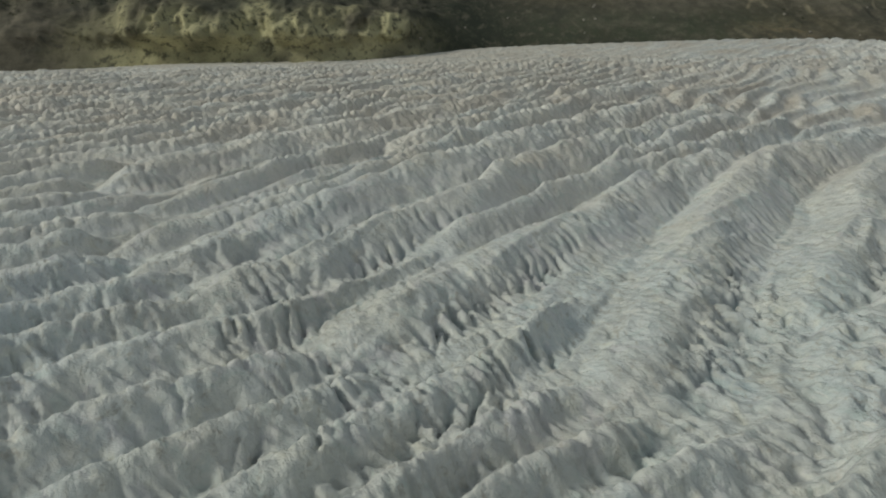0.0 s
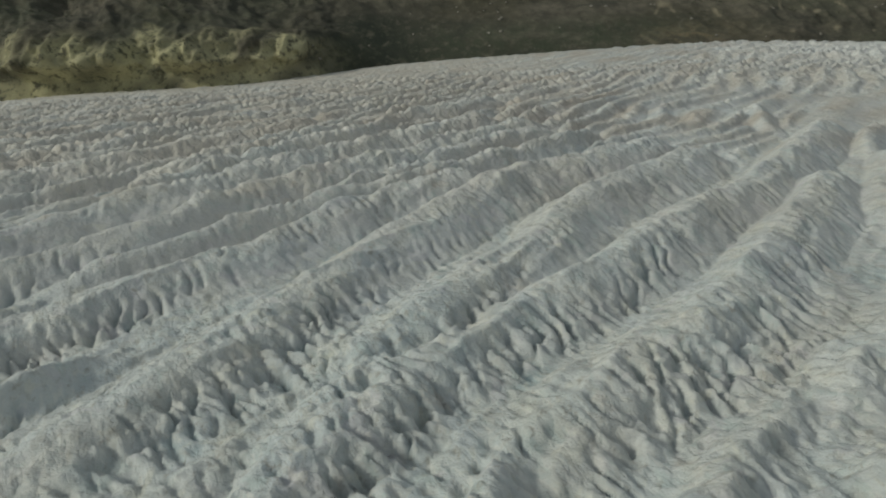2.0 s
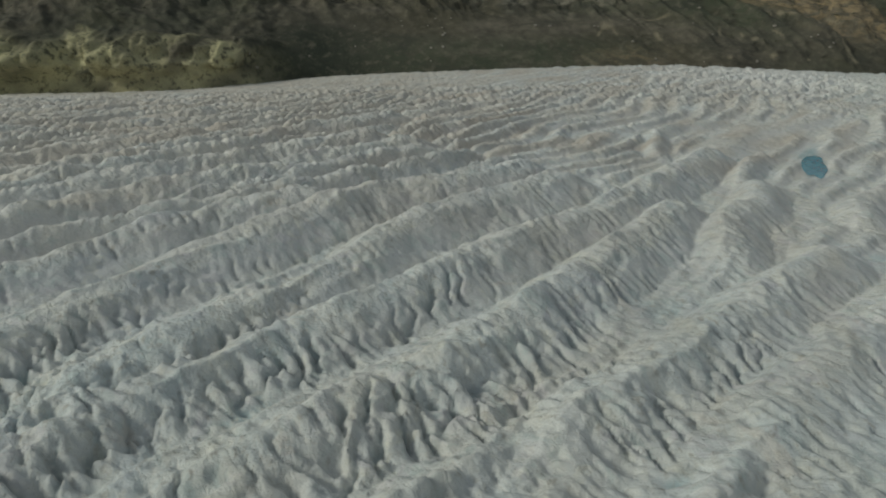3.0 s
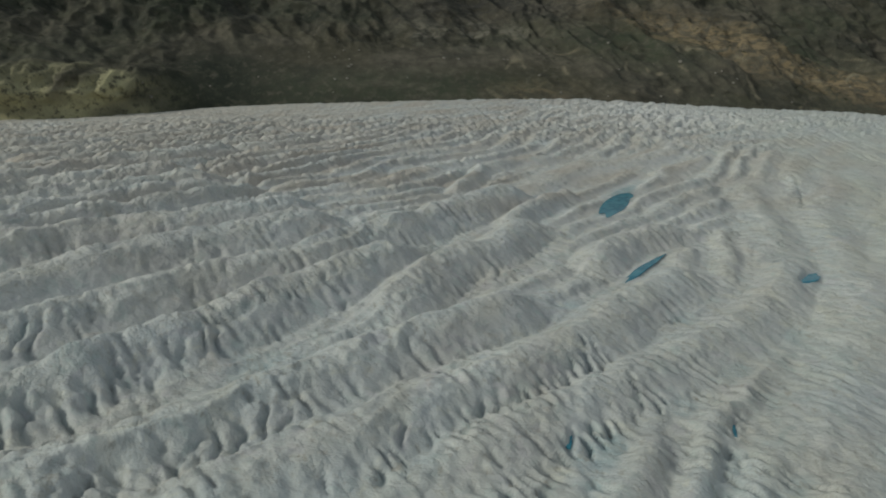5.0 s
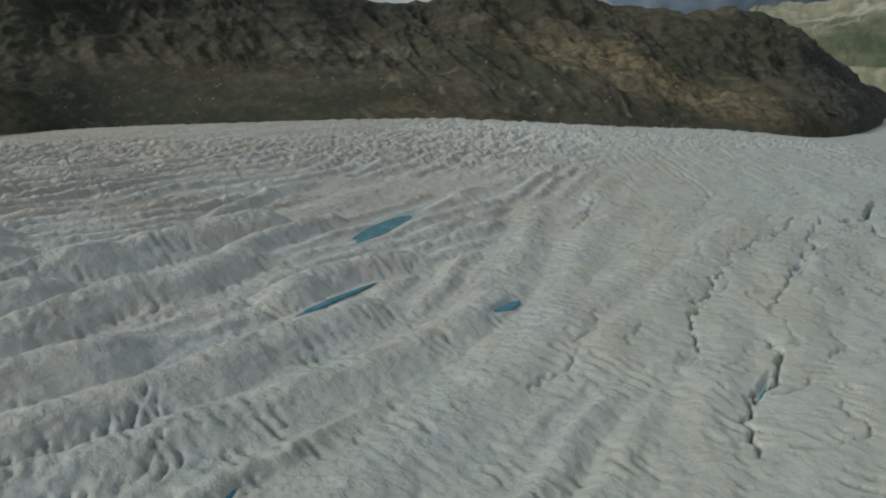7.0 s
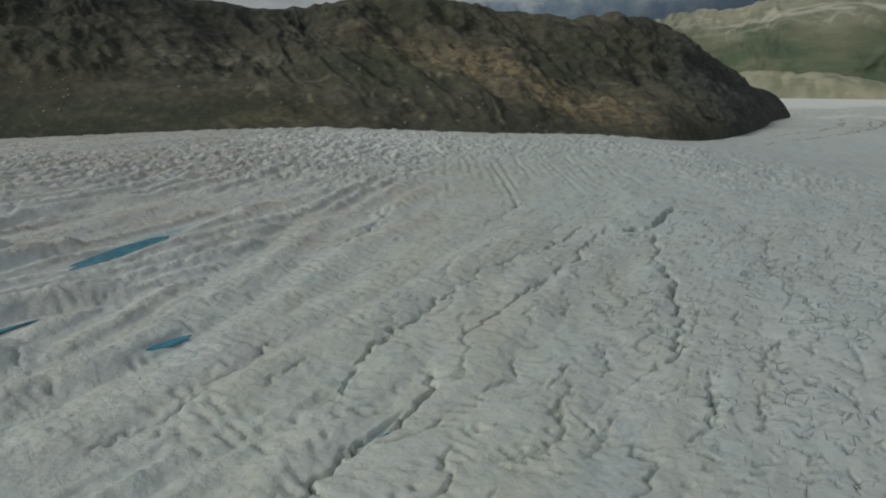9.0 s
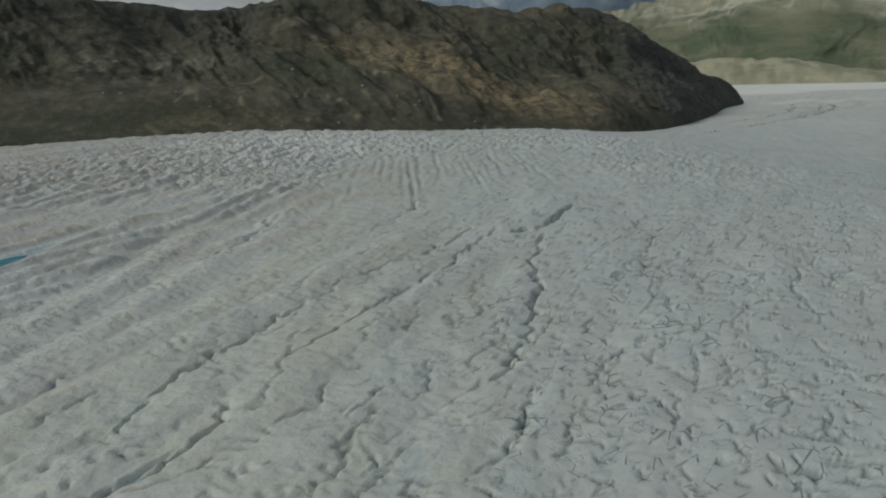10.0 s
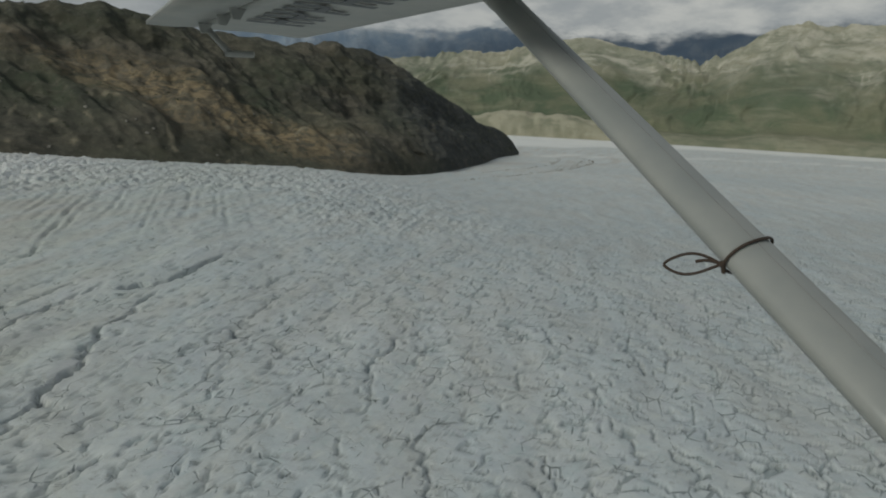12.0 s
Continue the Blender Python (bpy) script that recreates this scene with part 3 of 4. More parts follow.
    own, other = np.abs(np.sin(which * 12.9898)), np.abs(np.sin(which * 7.233 + 1.7))
    groove = (1 - fade(0.4, 1.7, np.abs(flute - which - 0.5) * 6.6)) * (0.10 + 0.90 * other)
    groove = groove * fade(525, 575, across) * (1 - fade(670, 730, across)) * (0.7 + 0.4 * fade(-0.3, 0.3, grain(across / 20, y / 60, 48))) * fade(410 + 85 * own, 450 + 85 * own, y) * (1 - fade(540 + 60 * other, 580 + 60 * other, y))
    z = z * (1 - 0.6 * fan) - 2.0 * groove * (0.35 + 0.65 * fade(-0.2, 0.2, grain(across / 9, y / 22, 49)))
    z = z + serac * (1 - 0.75 * fan) * (1 + 0.35 * fade(600, 680, y) * fade(430, 560, x)) * (2.1 * layers(x / 8, y / 11, 3, 41, 0.6, True))
    # the smooth ice: low swells and small steps
    calm = 1 - rough
    z = z + calm * (1.2 * grain(q / 50, p / 20, 51) + (1 - 0.5 * fade(260, 400, y)) * 0.22 * np.abs(grain(wx / 8, wy / 5, 55)) + 0.45 * grain(q / 13, p / 7, 52) + (1 - 0.5 * fade(260, 400, y)) * 0.13 * layers(wx / 6.0, wy / 4.4, 2, 53, 0.5, True))
    z = z - calm * 0.10 * np.clip(layers(x / 7.0, y / 7.0, 2, 54, 0.5, True) - 0.95, 0, 1) * 2.2
    # short jagged cracks: long broken lines down the flow, with small cuts across them
    row = p / 14 + grain(x / 16, y / 16, 91) * 0.55 + grain(x / 4.2, y / 4.2, 92) * 0.15
    lines = np.abs(row - np.floor(row) - 0.5) * 14
    rung = q / 5.0 + p / 14 + grain(x / 9, y / 9, 94) * 0.8 + grain(x / 3.5, y / 3.5, 95) * 0.2
    cross = np.abs(rung - np.floor(rung) - 0.5) * 5.0
    fit_a = (1 - fade(0.20, 0.70, lines)) * fade(-0.06, 0.08, grain(q / 22, np.floor(row) * 7.3, 96))
    fit_b = (1 - fade(0.25, 0.75, cross)) * (1 - fade(1.5, 3.5, lines + 2.0 * grain(x / 4, y / 4, 97))) * fade(-0.02, 0.14, grain(q / 16, np.floor(row) * 5.1, 101))
    weave = q / 6.5 - p / 9 + grain(x / 8, y / 8, 98) * 0.9 + grain(x / 3.2, y / 3.2, 99) * 0.25
    fit_c = (1 - fade(0.25, 0.75, np.abs(weave - np.floor(weave) - 0.5) * 6.0)) * fade(0.04, 0.18, grain(x / 6.0, y / 4.8, 100)) * fade(480, 620, x)
    split = np.maximum(np.maximum(fit_a, fit_b), fit_c) * fade(0.3, 0.8, calm) * (1 - 0.85 * fade(330, 560, y))
    z = z - 1.15 * split
    silt_and_shade = np.zeros(x.shape, np.float32)
    blue = np.zeros(x.shape, np.float32)
    jag_x = x + grain(x / 14, y / 14, 61) * 3.0 + grain(x / 4.5, y / 4.5, 65) * 2.2
    jag_y = y + grain(x / 14, y / 14, 62) * 3.0 + grain(x / 4.5, y / 4.5, 66) * 2.2
    for depth, width, line in CRACKS:
        part_of = around(x, y, line, 14)
        d, a, length = along(jag_x[part_of], jag_y[part_of], line)
        ends = fade(0, 10, a) * (1 - fade(length - 10, length, a))
        gap = width * (0.22 + 0.36 * np.abs(grain(a / 9, d * 0, 63 + int(length))))
        cut = (1 - fade(0.45, 1.0, np.abs(d) / gap)) * ends
        if depth < 3:
            cut = cut * (0.35 + 0.65 * fade(-0.30, 0.0, grain(a / 6.5, d * 0, 67 + int(length))))
        z[part_of] -= 0.95 * depth * cut + 0.35 * bell(d, 0, 6) * ends
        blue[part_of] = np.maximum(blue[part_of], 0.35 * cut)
        silt_and_shade[part_of] = np.maximum(silt_and_shade[part_of], 0.75 * cut)
    for depth, spacing, width, line in GASHES:
        part_of = around(x, y, line, width * 2)
        d, a, length = along(wx[part_of], wy[part_of], line)
        beat = (a + 0.35 * d) / spacing + grain(a / 9, d / 9, 68) * 0.9 + grain(a / 3, d / 3, 70) * 0.15
        gap = np.abs(beat - np.floor(beat) - 0.5) * spacing * 1.15
        ends = fade(0, 5, a) * (1 - fade(length - 5, length, a))
        each = 0.15 + 0.85 * np.abs(np.sin(np.floor(beat) * 12.9898 + length))
        cut = each * (1 - fade(0.15, 0.27 * spacing, gap)) * bell(d + 5.0 * grain(np.floor(beat) * 3.7, d * 0, 69), 0, width) * ends
        z[part_of] -= 0.7 * depth * cut
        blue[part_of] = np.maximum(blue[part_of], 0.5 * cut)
        silt_and_shade[part_of] = np.maximum(silt_and_shade[part_of], 0.5 * cut)
    for px, py, long, wide, angle, fall, spread in POOLS:
        part_of = around(x, y, ((px, py), (px, py)), long * 1.4 + 10)
        c, s = math.cos(radians(angle)), math.sin(radians(angle))
        u, v = (wx[part_of] - px) * c + (wy[part_of] - py) * s, -(wx[part_of] - px) * s + (wy[part_of] - py) * c
        r = np.hypot(u / (long * 0.5), v / (wide * 0.5))
        bowl = 1 - fade(0.75, spread, r)
        z[part_of] = z[part_of] * (1 - bowl) + (-fall) * bowl
        blue[part_of] = np.maximum(blue[part_of], 0.65 * (1 - fade(0.8, 1.45, r)))
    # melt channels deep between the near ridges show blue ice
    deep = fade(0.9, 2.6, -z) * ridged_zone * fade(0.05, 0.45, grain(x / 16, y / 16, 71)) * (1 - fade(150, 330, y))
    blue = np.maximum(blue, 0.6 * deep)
    blue = np.maximum(blue, 0.09 * rough * (1 - fade(130, 230, y)))
    dust = np.clip(0.30 + 0.9 * grain(q / 55, p / 13, 81) + 0.5 * grain(x / 120, y / 120, 82), 0, 1) * (0.26 + 0.50 * bell(y - 0.1 * x, 440, 230) * (1 - fade(420, 700, x)) * (0.3 + 0.7 * fade(-40, 200, x)) + 0.16 * fade(200, 330, y) * (1 - fade(200, 420, x)) + 0.22 * fade(180, 320, y) * (1 - fade(-40, 120, x)))
    dust = np.maximum(dust, 0.62 * bell(x - 0.2 * (y - 600), 120, 210) * bell(y, 640, 210) * (0.55 + 0.9 * grain(q / 40, p / 22, 85)))
    dust = np.maximum(dust, 0.55 * bell(x, 340, 210) * bell(y, 570, 180) * (0.5 + 0.9 * grain(q / 45, p / 16, 87)))
    dust = np.maximum(dust, 0.75 * fade(400, 520, y - 0.15 * x) * (1 - fade(330, 560, x - 0.2 * (y - 500))) * (0.45 + 0.9 * grain(q / 60, p / 20, 90)) * (0.5 + 0.5 * fade(-250, 60, x)))
    cream = np.clip(bell(x - 0.45 * (y - 150), 445, 165) * (0.7 + 0.8 * grain(q / 60, p / 18, 88)), 0, 1)
    warm = np.clip(fade(170, 330, y) * (1 - fade(-60, 190, x - 0.3 * (y - 300))) * (0.75 + 0.8 * grain(q / 30, p / 12, 89)), 0, 1)
    # grooves and slits darkened with the cracks, for the shade inside them
    cracked = np.maximum(np.maximum(np.maximum(split, silt_and_shade), 0.45 * groove), 0.45 * slit)
    bend = np.hypot(x - 1330, y - 1600)
    dust = np.maximum(dust, 0.6 * fade(0.05, 0.5, grain(bend / 22, (x + y) / 900, 83)) * fade(820, 1000, y + 0.15 * x) * bell(bend, 420, 330))
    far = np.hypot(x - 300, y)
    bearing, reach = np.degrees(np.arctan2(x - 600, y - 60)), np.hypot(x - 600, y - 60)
    # sunlit stretches of the far ice, a mask for painting them whiter
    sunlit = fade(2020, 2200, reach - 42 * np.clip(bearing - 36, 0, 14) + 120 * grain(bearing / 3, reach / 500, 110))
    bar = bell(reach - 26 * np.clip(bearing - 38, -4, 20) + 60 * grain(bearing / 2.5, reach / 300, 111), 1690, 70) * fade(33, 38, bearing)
    whiter = 0.25 * fade(650, 1500, far) + 0.95 * serac * fade(560, 700, y) * fade(330, 520, x) + 0.6 * fade(420, 640, y) * (1 - fade(-260, -80, x))
    # light caught along the crest lips, put in as whiter ice
    whiter = whiter + (0.28 + 0.42 * fade(180, 330, y)) * lip * (1 + 0.35 * warm) * fade(-0.25, 0.2, grain(q / 18, p / 9, 84))
    # calm also greys bands of far ice between the sunlit parts
    return z, blue, dust, cracked, np.clip(np.maximum(sunlit, 0.75 * bar), 0, 1), np.clip(whiter, 0, 1), rough * (1 - 0.6 * serac) * (1 - 0.65 * even) * (1 - 0.8 * facet), facet, np.maximum(0.7 * broken, 0.6 * serac * (1 - fan)), np.clip(calm * fade(470, 640, x) * (1 - fade(950, 1500, far)) + 1.2 * (1 - np.maximum(sunlit, bar)) * fade(0.0, 0.35, grain(far / 210, (x - y) / 1500, 86)) * fade(1000, 1250, far) * (1 - fade(1500, 1900, far)), 0, 1), cream, warm


def build_glacier():
    ys = [72.0]
    while ys[-1] < 1000:
        ys.append(ys[-1] + 0.45 * (ys[-1] / 100) ** 0.93)
    far = [1000 * 1.045 ** i for i in range(1, 36)] + [4900.0]
    back = [-5000.0, -2500.0, -1200.0, -600.0, -300.0] + list(np.arange(-180.0, 20.0, 20.0)) + list(np.arange(20.0, 71.0, 4.0))
    y = np.array(back + ys + far)
    fine = np.linspace(0, 1, 1600)
    outer = np.array([0.02, 0.06, 0.14, 0.3, 0.6, 1.0])
    yy = np.clip(y, 72, None)
    left, right = -0.68 * yy - 25, 620 + 1.9 * yy
    X = np.concatenate([(left[:, None] + (-9000 - left[:, None]) * outer[None, ::-1]),
                        left[:, None] + (right - left)[:, None] * fine[None],
                        right[:, None] + (12000 - right[:, None]) * outer[None]], 1)
    X = X.astype(np.float32)
    Y = np.repeat(y[:, None], X.shape[1], 1).astype(np.float32)
    z, blue, dust, cracked, bright, whiter, rough, facet, serac, calm, cream, warm = glacier_relief(X, Y)
    calm_far = (1 - 0.8 * fade(1000, 1600, Y)) * (1 - 0.25 * fade(700, 840, Y) * fade(250, 400, X)) * (1 - 0.72 * fade(600, 730, Y) * (1 - fade(280, 480, X)))
    within = (X > left[:, None] - 1) & (X < right[:, None] + 1)
    z = z * calm_far * within * fade(-185, -110, Y)
    Z = glacier_base(X, Y) + z
    ob = sheet("glacier", X, Y, Z, ICE, {"blue": blue, "dust": dust, "cracked": cracked, "bright": bright, "whiter": whiter, "rough": rough, "facet": facet, "serac": serac, "calm": calm, "cream": cream, "warm": warm})
    return tagged(ob, "grey-white crevassed glacier ice with dusty ridges", "glacier", kind="structure")


def build_pools():
    for px, py, long, wide, angle, fall, spread in POOLS:
        c, s = math.cos(radians(angle)), math.sin(radians(angle))
        level = float(glacier_base(np.array([px]), np.array([py]))[0]) - fall + 0.35
        bm = bmesh.new()
        rings = []
        for r in (0.0, 0.4, 0.75, 1.0, 1.15):
            ring = []
            for i in range(48):
                a = i * math.tau / 48
                k = r * (1 + 0.12 * math.sin(3 * a + px) + 0.07 * math.sin(7 * a + py))
                u, v = 0.5 * long * k * math.cos(a), 0.5 * wide * k * math.sin(a)
                ring.append(bm.verts.new((u * c - v * s, u * s + v * c, -0.25 * max(0.0, r - 0.9) * 4)))
            rings.append(ring)
        for a, b in zip(rings, rings[1:]):
            for i in range(48):
                bm.faces.new((a[i], a[(i + 1) % 48], b[(i + 1) % 48], b[i]))
        bmesh.ops.remove_doubles(bm, verts=bm.verts, dist=1e-4)
        mesh = bpy.data.meshes.new("melt_pool")
        bm.to_mesh(mesh)
        bm.free()
        mesh.materials.append(WATER)
        ob = new("melt_pool", mesh)
        ob.location, ob.scale = (px * UNIT, py * UNIT, level * UNIT), (UNIT, UNIT, UNIT)
        label = "long turquoise meltwater pool lying in an ice hollow" if long > 15 else "small blue-green meltwater pool in a crevasse"
        tagged(ob, label, "meltwater pool", "pools on the glacier", "structure")


build_glacier()
build_pools()


# ---- the rocky hill beside the glacier ----
FOOT_Y = [(-1100, 640), (-700, 720), (-420, 762), (-250, 772), (-80, 782), (0, 850), (200, 868), (450, 872), (740, 862), (1020, 925), (1250, 1110), (1420, 1300), (1530, 1392)]
FOOT_Z = [(-1100, -6), (-420, -2), (-80, -2), (450, 4), (740, -4), (1020, -15), (1530, -17)]
TOP_Y = [(-1100, 1000), (-420, 1060), (-80, 1100), (300, 1140), (600, 1150), (850, 1165), (1074, 1199), (1160, 1222), (1300, 1300), (1420, 1370), (1530, 1410)]
TOP_Z = [(-1100, 225), (-420, 205), (-80, 195), (300, 182), (450, 172), (600, 190), (740, 180), (850, 168), (960, 168), (1060, 170), (1150, 133), (1260, 97), (1400, 52), (1490, 26), (1530, -14)]


def build_hill():
    u = np.linspace(-1100, 1530, 1050)
    v = np.concatenate([np.linspace(-0.05, 1.0, 200), 1 + np.linspace(0.03, 1.3, 22)])
    U, V = np.meshgrid(u, v)
    fy, fz, ty, tz = (curve_through(U, k) for k in (FOOT_Y, FOOT_Z, TOP_Y, TOP_Z))
    climb = np.clip(V, 0, 1)
    over = np.clip(V - 1, 0, None)
    shape = 0.78 * climb ** 0.72 + 0.22 * fade(0.45, 1.0, climb)
    Y = fy + (ty - fy) * V
    Z = fz + (tz - fz) * (shape - 1.1 * over ** 1.3) + np.where(V < 0, V * 300, 0)
    X = U + 30 * grain(U / 160, Y / 120, 101) * climb
    up = (tz - fz) * shape
    # rock beds that dip along the slope, gullies and knolls
    dip_s, dip_t = U * 0.91 - up * 0.42, U * 0.42 + up * 0.91
    hold = fade(0.0, 0.10, climb) * (1 - 0.35 * fade(0.85, 1.0, climb)) * (0.25 + 0.75 * fade(30, 170, tz - fz))
    scree = fade(-60, 40, U) * (1 - fade(380, 560, U)) * (1 - fade(0.30, 0.48, climb + 0.08 * grain(U / 80, V * 3, 103)))
    rocky = hold * (1 - 0.85 * scree)
    push = 24 * layers(U / 150, dip_t / 70, 3, 111, 0.5) + 8 * layers(dip_s / 55, dip_t / 24, 3, 112, 0.52, True)
    push = push + 1.3 * layers(dip_s / 26, dip_t / 9, 2, 113, 0.5, True)
    spur = fade(-420, -280, U) * (1 - fade(-60, 20, U)) * bell(climb, 0.11, 0.15)
    push = push + spur * (24 + 18 * layers(U / 42, up / 60, 3, 115, 0.55, True))
    push = push + spur * 9 * layers(U / 15, up / 13, 2, 116, 0.6, True)
    Y = Y - rocky * push * 0.75
    Z = Z + rocky * push * 0.55 * fade(0.05, 0.3, climb) - 1.5 * (1 - climb)
    ochre = bell(U - 2.2 * (110 - up), 640, 130) * bell(up, 85, 70) + 0.8 * bell(U - 1.3 * (60 - up), 830, 120) * bell(up, 40, 45) + 0.4 * bell(U, 420, 90) * bell(up, 18, 22)
    pale = np.clip(fade(-450, -290, U) * (1 - fade(-70, 35, U)) * (1 - fade(0.11, 0.23, climb + 0.10 * grain(U / 40, up / 30, 122))) * (0.75 + 0.9 * layers(U / 38, up / 30, 2, 123)), 0, 1)
    green = np.clip(0.35 + 0.9 * grain(U / 130, up / 50, 121), 0, 1) * (1 - ochre) * (1 - scree)
    green = np.maximum(green, 0.95 * (1 - fade(330, 520, U + 60 * grain(U / 70, up / 20, 125))) * fade(-120, 40, U) * (1 - fade(0.10, 0.26, climb)))
    vein = np.abs(grain(U / 75 + up / 60, up / 45, 126)) + 0.5 * np.abs(grain(U / 26, up / 22, 127))
    vein = (1 - fade(0.03, 0.12, vein)) * fade(300, 420, U) * (1 - fade(900, 1000, U)) * (1 - fade(0.34, 0.5, climb))
    shrub = bell(U + 0.6 * up, 60, 110) * (1 - fade(0.22, 0.42, climb)) + 0.7 * fade(0.1, 0.45, layers(U / 90, up / 35, 3, 124)) * fade(0.3, 0.6, climb) * (1 - fade(150, 420, U))
    ob = sheet("rocky_hill", X, Y, Z, ROCK, {"ochre": np.clip(ochre, 0, 1), "pale": pale, "green": green, "shrub": shrub, "vein": vein, "tip": fade(1010, 1130, U + 40 * grain(U / 60, up / 30, 128)), "crown": fade(0.55, 0.8, climb + 0.2 * grain(U / 90, up / 30, 129)) * (1 - fade(420, 600, U)), "outcrop": bell(U - 0.4 * up, 300, 190) * bell(up, 88, 34) * fade(-0.1, 0.3, layers(U / 40, up / 22, 3, 130))})
    tagged(ob, "dark brown rocky hill with ochre bands beside the glacier", "hill", kind="structure")
    return X, Y, Z, climb, scree


HILL = build_hill()


def boulder_mesh(seed):
    """A blocky stone about two metres across."""
    bm = bmesh.new()
    bmesh.ops.create_icosphere(bm, subdivisions=2, radius=1.0)
    for v in bm.verts:
        d = v.co.normalized()
        cut = 1 + 0.28 * noise.noise(d * 1.4 + Vector((seed * 3.1, 0, seed))) + 0.10 * noise.noise(d * 4.0 + Vector((0, seed, 0)))
        v.co = Vector((d.x * 1.15, d.y * 0.9, d.z * 0.75)) * cut
    mesh = bpy.data.meshes.new("boulder")
    bm.to_mesh(mesh)
    bm.free()
    mesh.materials.append(STONE)
    return mesh


def build_boulders():
    X, Y, Z, climb, scree = HILL
    dice = random.Random(5)
    meshes = [boulder_mesh(k) for k in range(4)]
    rows, cols = np.nonzero((climb > 0.03) & (climb < 0.40) & (X > -80) & (X < 1050))
    for k in range(46):
        i = dice.randrange(len(rows))
        r, c = rows[i], cols[i]
        ob = new("boulder", meshes[k % 4])
        size = dice.uniform(0.7, 1.7)
        ob.location = (X[r, c] * UNIT, Y[r, c] * UNIT, Z[r, c] * UNIT - 0.1 * size)
        ob.rotation_euler = (dice.uniform(-0.3, 0.3), dice.uniform(-0.3, 0.3), dice.uniform(0, 6.28))
        ob.scale = (size, size, size)
        tagged(ob, "pale grey boulder lying on the scree slope", "boulder", "boulders on the hillside")


def build_shrubs():
    """Low dark bushes on the hill, each a clump of many small leaves."""
    X, Y, Z, climb, scree = HILL
    dice = np.random.RandomState(11)
    where = fade(0.02, 0.3, layers(X / 80, Z / 34, 2, 131)) * fade(0.04, 0.12, climb) * (1 - scree) * (climb < 1)
    rows, cols = np.nonzero(where > dice.rand(*where.shape))
    pick = dice.choice(len(rows), 1500, replace=False)
    verts, faces = [], []
    for i in pick:
        p = np.array([X[rows[i], cols[i]], Y[rows[i], cols[i]], Z[rows[i], cols[i]]]) * UNIT
        size = dice.uniform(0.6, 1.5)
        for k in range(16):
            c = p + size * np.array([dice.uniform(-1, 1), dice.uniform(-1, 1), dice.uniform(-0.1, 0.8)])
            a, b = dice.normal(size=3), dice.normal(size=3)
            a, b = a / np.linalg.norm(a) * size * 0.36, b / np.linalg.norm(b) * size * 0.30
            n = len(verts)
            verts += [tuple(c - a), tuple(c + b), tuple(c + a), tuple(c - b)]
            faces.append((n, n + 1, n + 2, n + 3))
    mesh = bpy.data.meshes.new("shrubs")
    mesh.from_pydata(verts, [], faces)
    mesh.materials.append(LEAF)
    tagged(new("shrubs", mesh), "low dark green bushes growing on the rocky hill", "bushes", kind="stuff")


def boulder_stone():
    s = Shader("boulder_stone", 0.85, 0.2)
    return s.done(s.mix(s.ramp(s.noise(0.9, 5, 0.6), 0.35, 0.65), (0.19, 0.175, 0.15), (0.33, 0.31, 0.275)), s.bump(s.noise(3.0, 4), 0.08, 0.6))


def bush_leaf():
    s = Shader("bush_leaf", 0.8, 0.15)
    return s.done(s.mix(s.ramp(s.noise(0.2, 4, 0.6), 0.35, 0.65), (0.034, 0.044, 0.026), (0.070, 0.082, 0.044)))


def build_moraine_stones():
    """Thin trails of stones on the ice, bending round the end of the hill."""
    dice = np.random.RandomState(23)
    trails = [(9, 330, ((1040, 850), (1191, 922), (1316, 986), (1470, 1090), (1603, 1205), (1640, 1290))),
              (7, 150, ((1160, 965), (1290, 1036), (1400, 1110), (1510, 1215), (1570, 1300))),
              (6, 90, ((1330, 1010), (1480, 1120), (1590, 1235)))]
    verts, faces = [], []
    for thick, count, line in trails:
        k = np.array(line, float)
        lengths = np.concatenate([[0], np.cumsum(np.hypot(*np.diff(k, axis=0).T))])
        way = lengths[-1] * dice.beta(1.5, 1.2, count)
        px = np.interp(way, lengths, k[:, 0]) + dice.normal(size=count) * thick * 0.5 + 9 * grain(way / 70, way * 0, 141)
        py = np.interp(way, lengths, k[:, 1]) + dice.normal(size=count) * thick * 0.5 + 9 * grain(way / 70, way * 0, 142)
        pz = glacier_base(px, py)
        for x, y, z in zip(px, py, pz):
            size = dice.uniform(0.4, 1.2)
            corners = np.array([(1, 0, 0), (0, 1, 0), (-1, 0, 0), (0, -1, 0), (0, 0, 0.8), (0, 0, -0.8)]) * size * dice.uniform(0.7, 1.3, (6, 3))
            turn = dice.uniform(0, 6.28)
            n = len(verts)
            verts += [((x + a * math.cos(turn) - b * math.sin(turn)) * UNIT, (y + a * math.sin(turn) + b * math.cos(turn)) * UNIT, (z + 0.3 + c) * UNIT) for a, b, c in corners]
            faces += [(n + a, n + (a + 1) % 4, n + 4) for a in range(4)] + [(n + (a + 1) % 4, n + a, n + 5) for a in range(4)]
    mesh = bpy.data.meshes.new("moraine_stones")
    mesh.from_pydata(verts, [], faces)
    mesh.materials.append(STONE)
    tagged(new("moraine_stones", mesh), "thin curving trails of grey stones lying on the ice", "stones", kind="stuff")


STONE, LEAF = boulder_stone(), bush_leaf()
build_moraine_stones()
build_boulders()
build_shrubs()


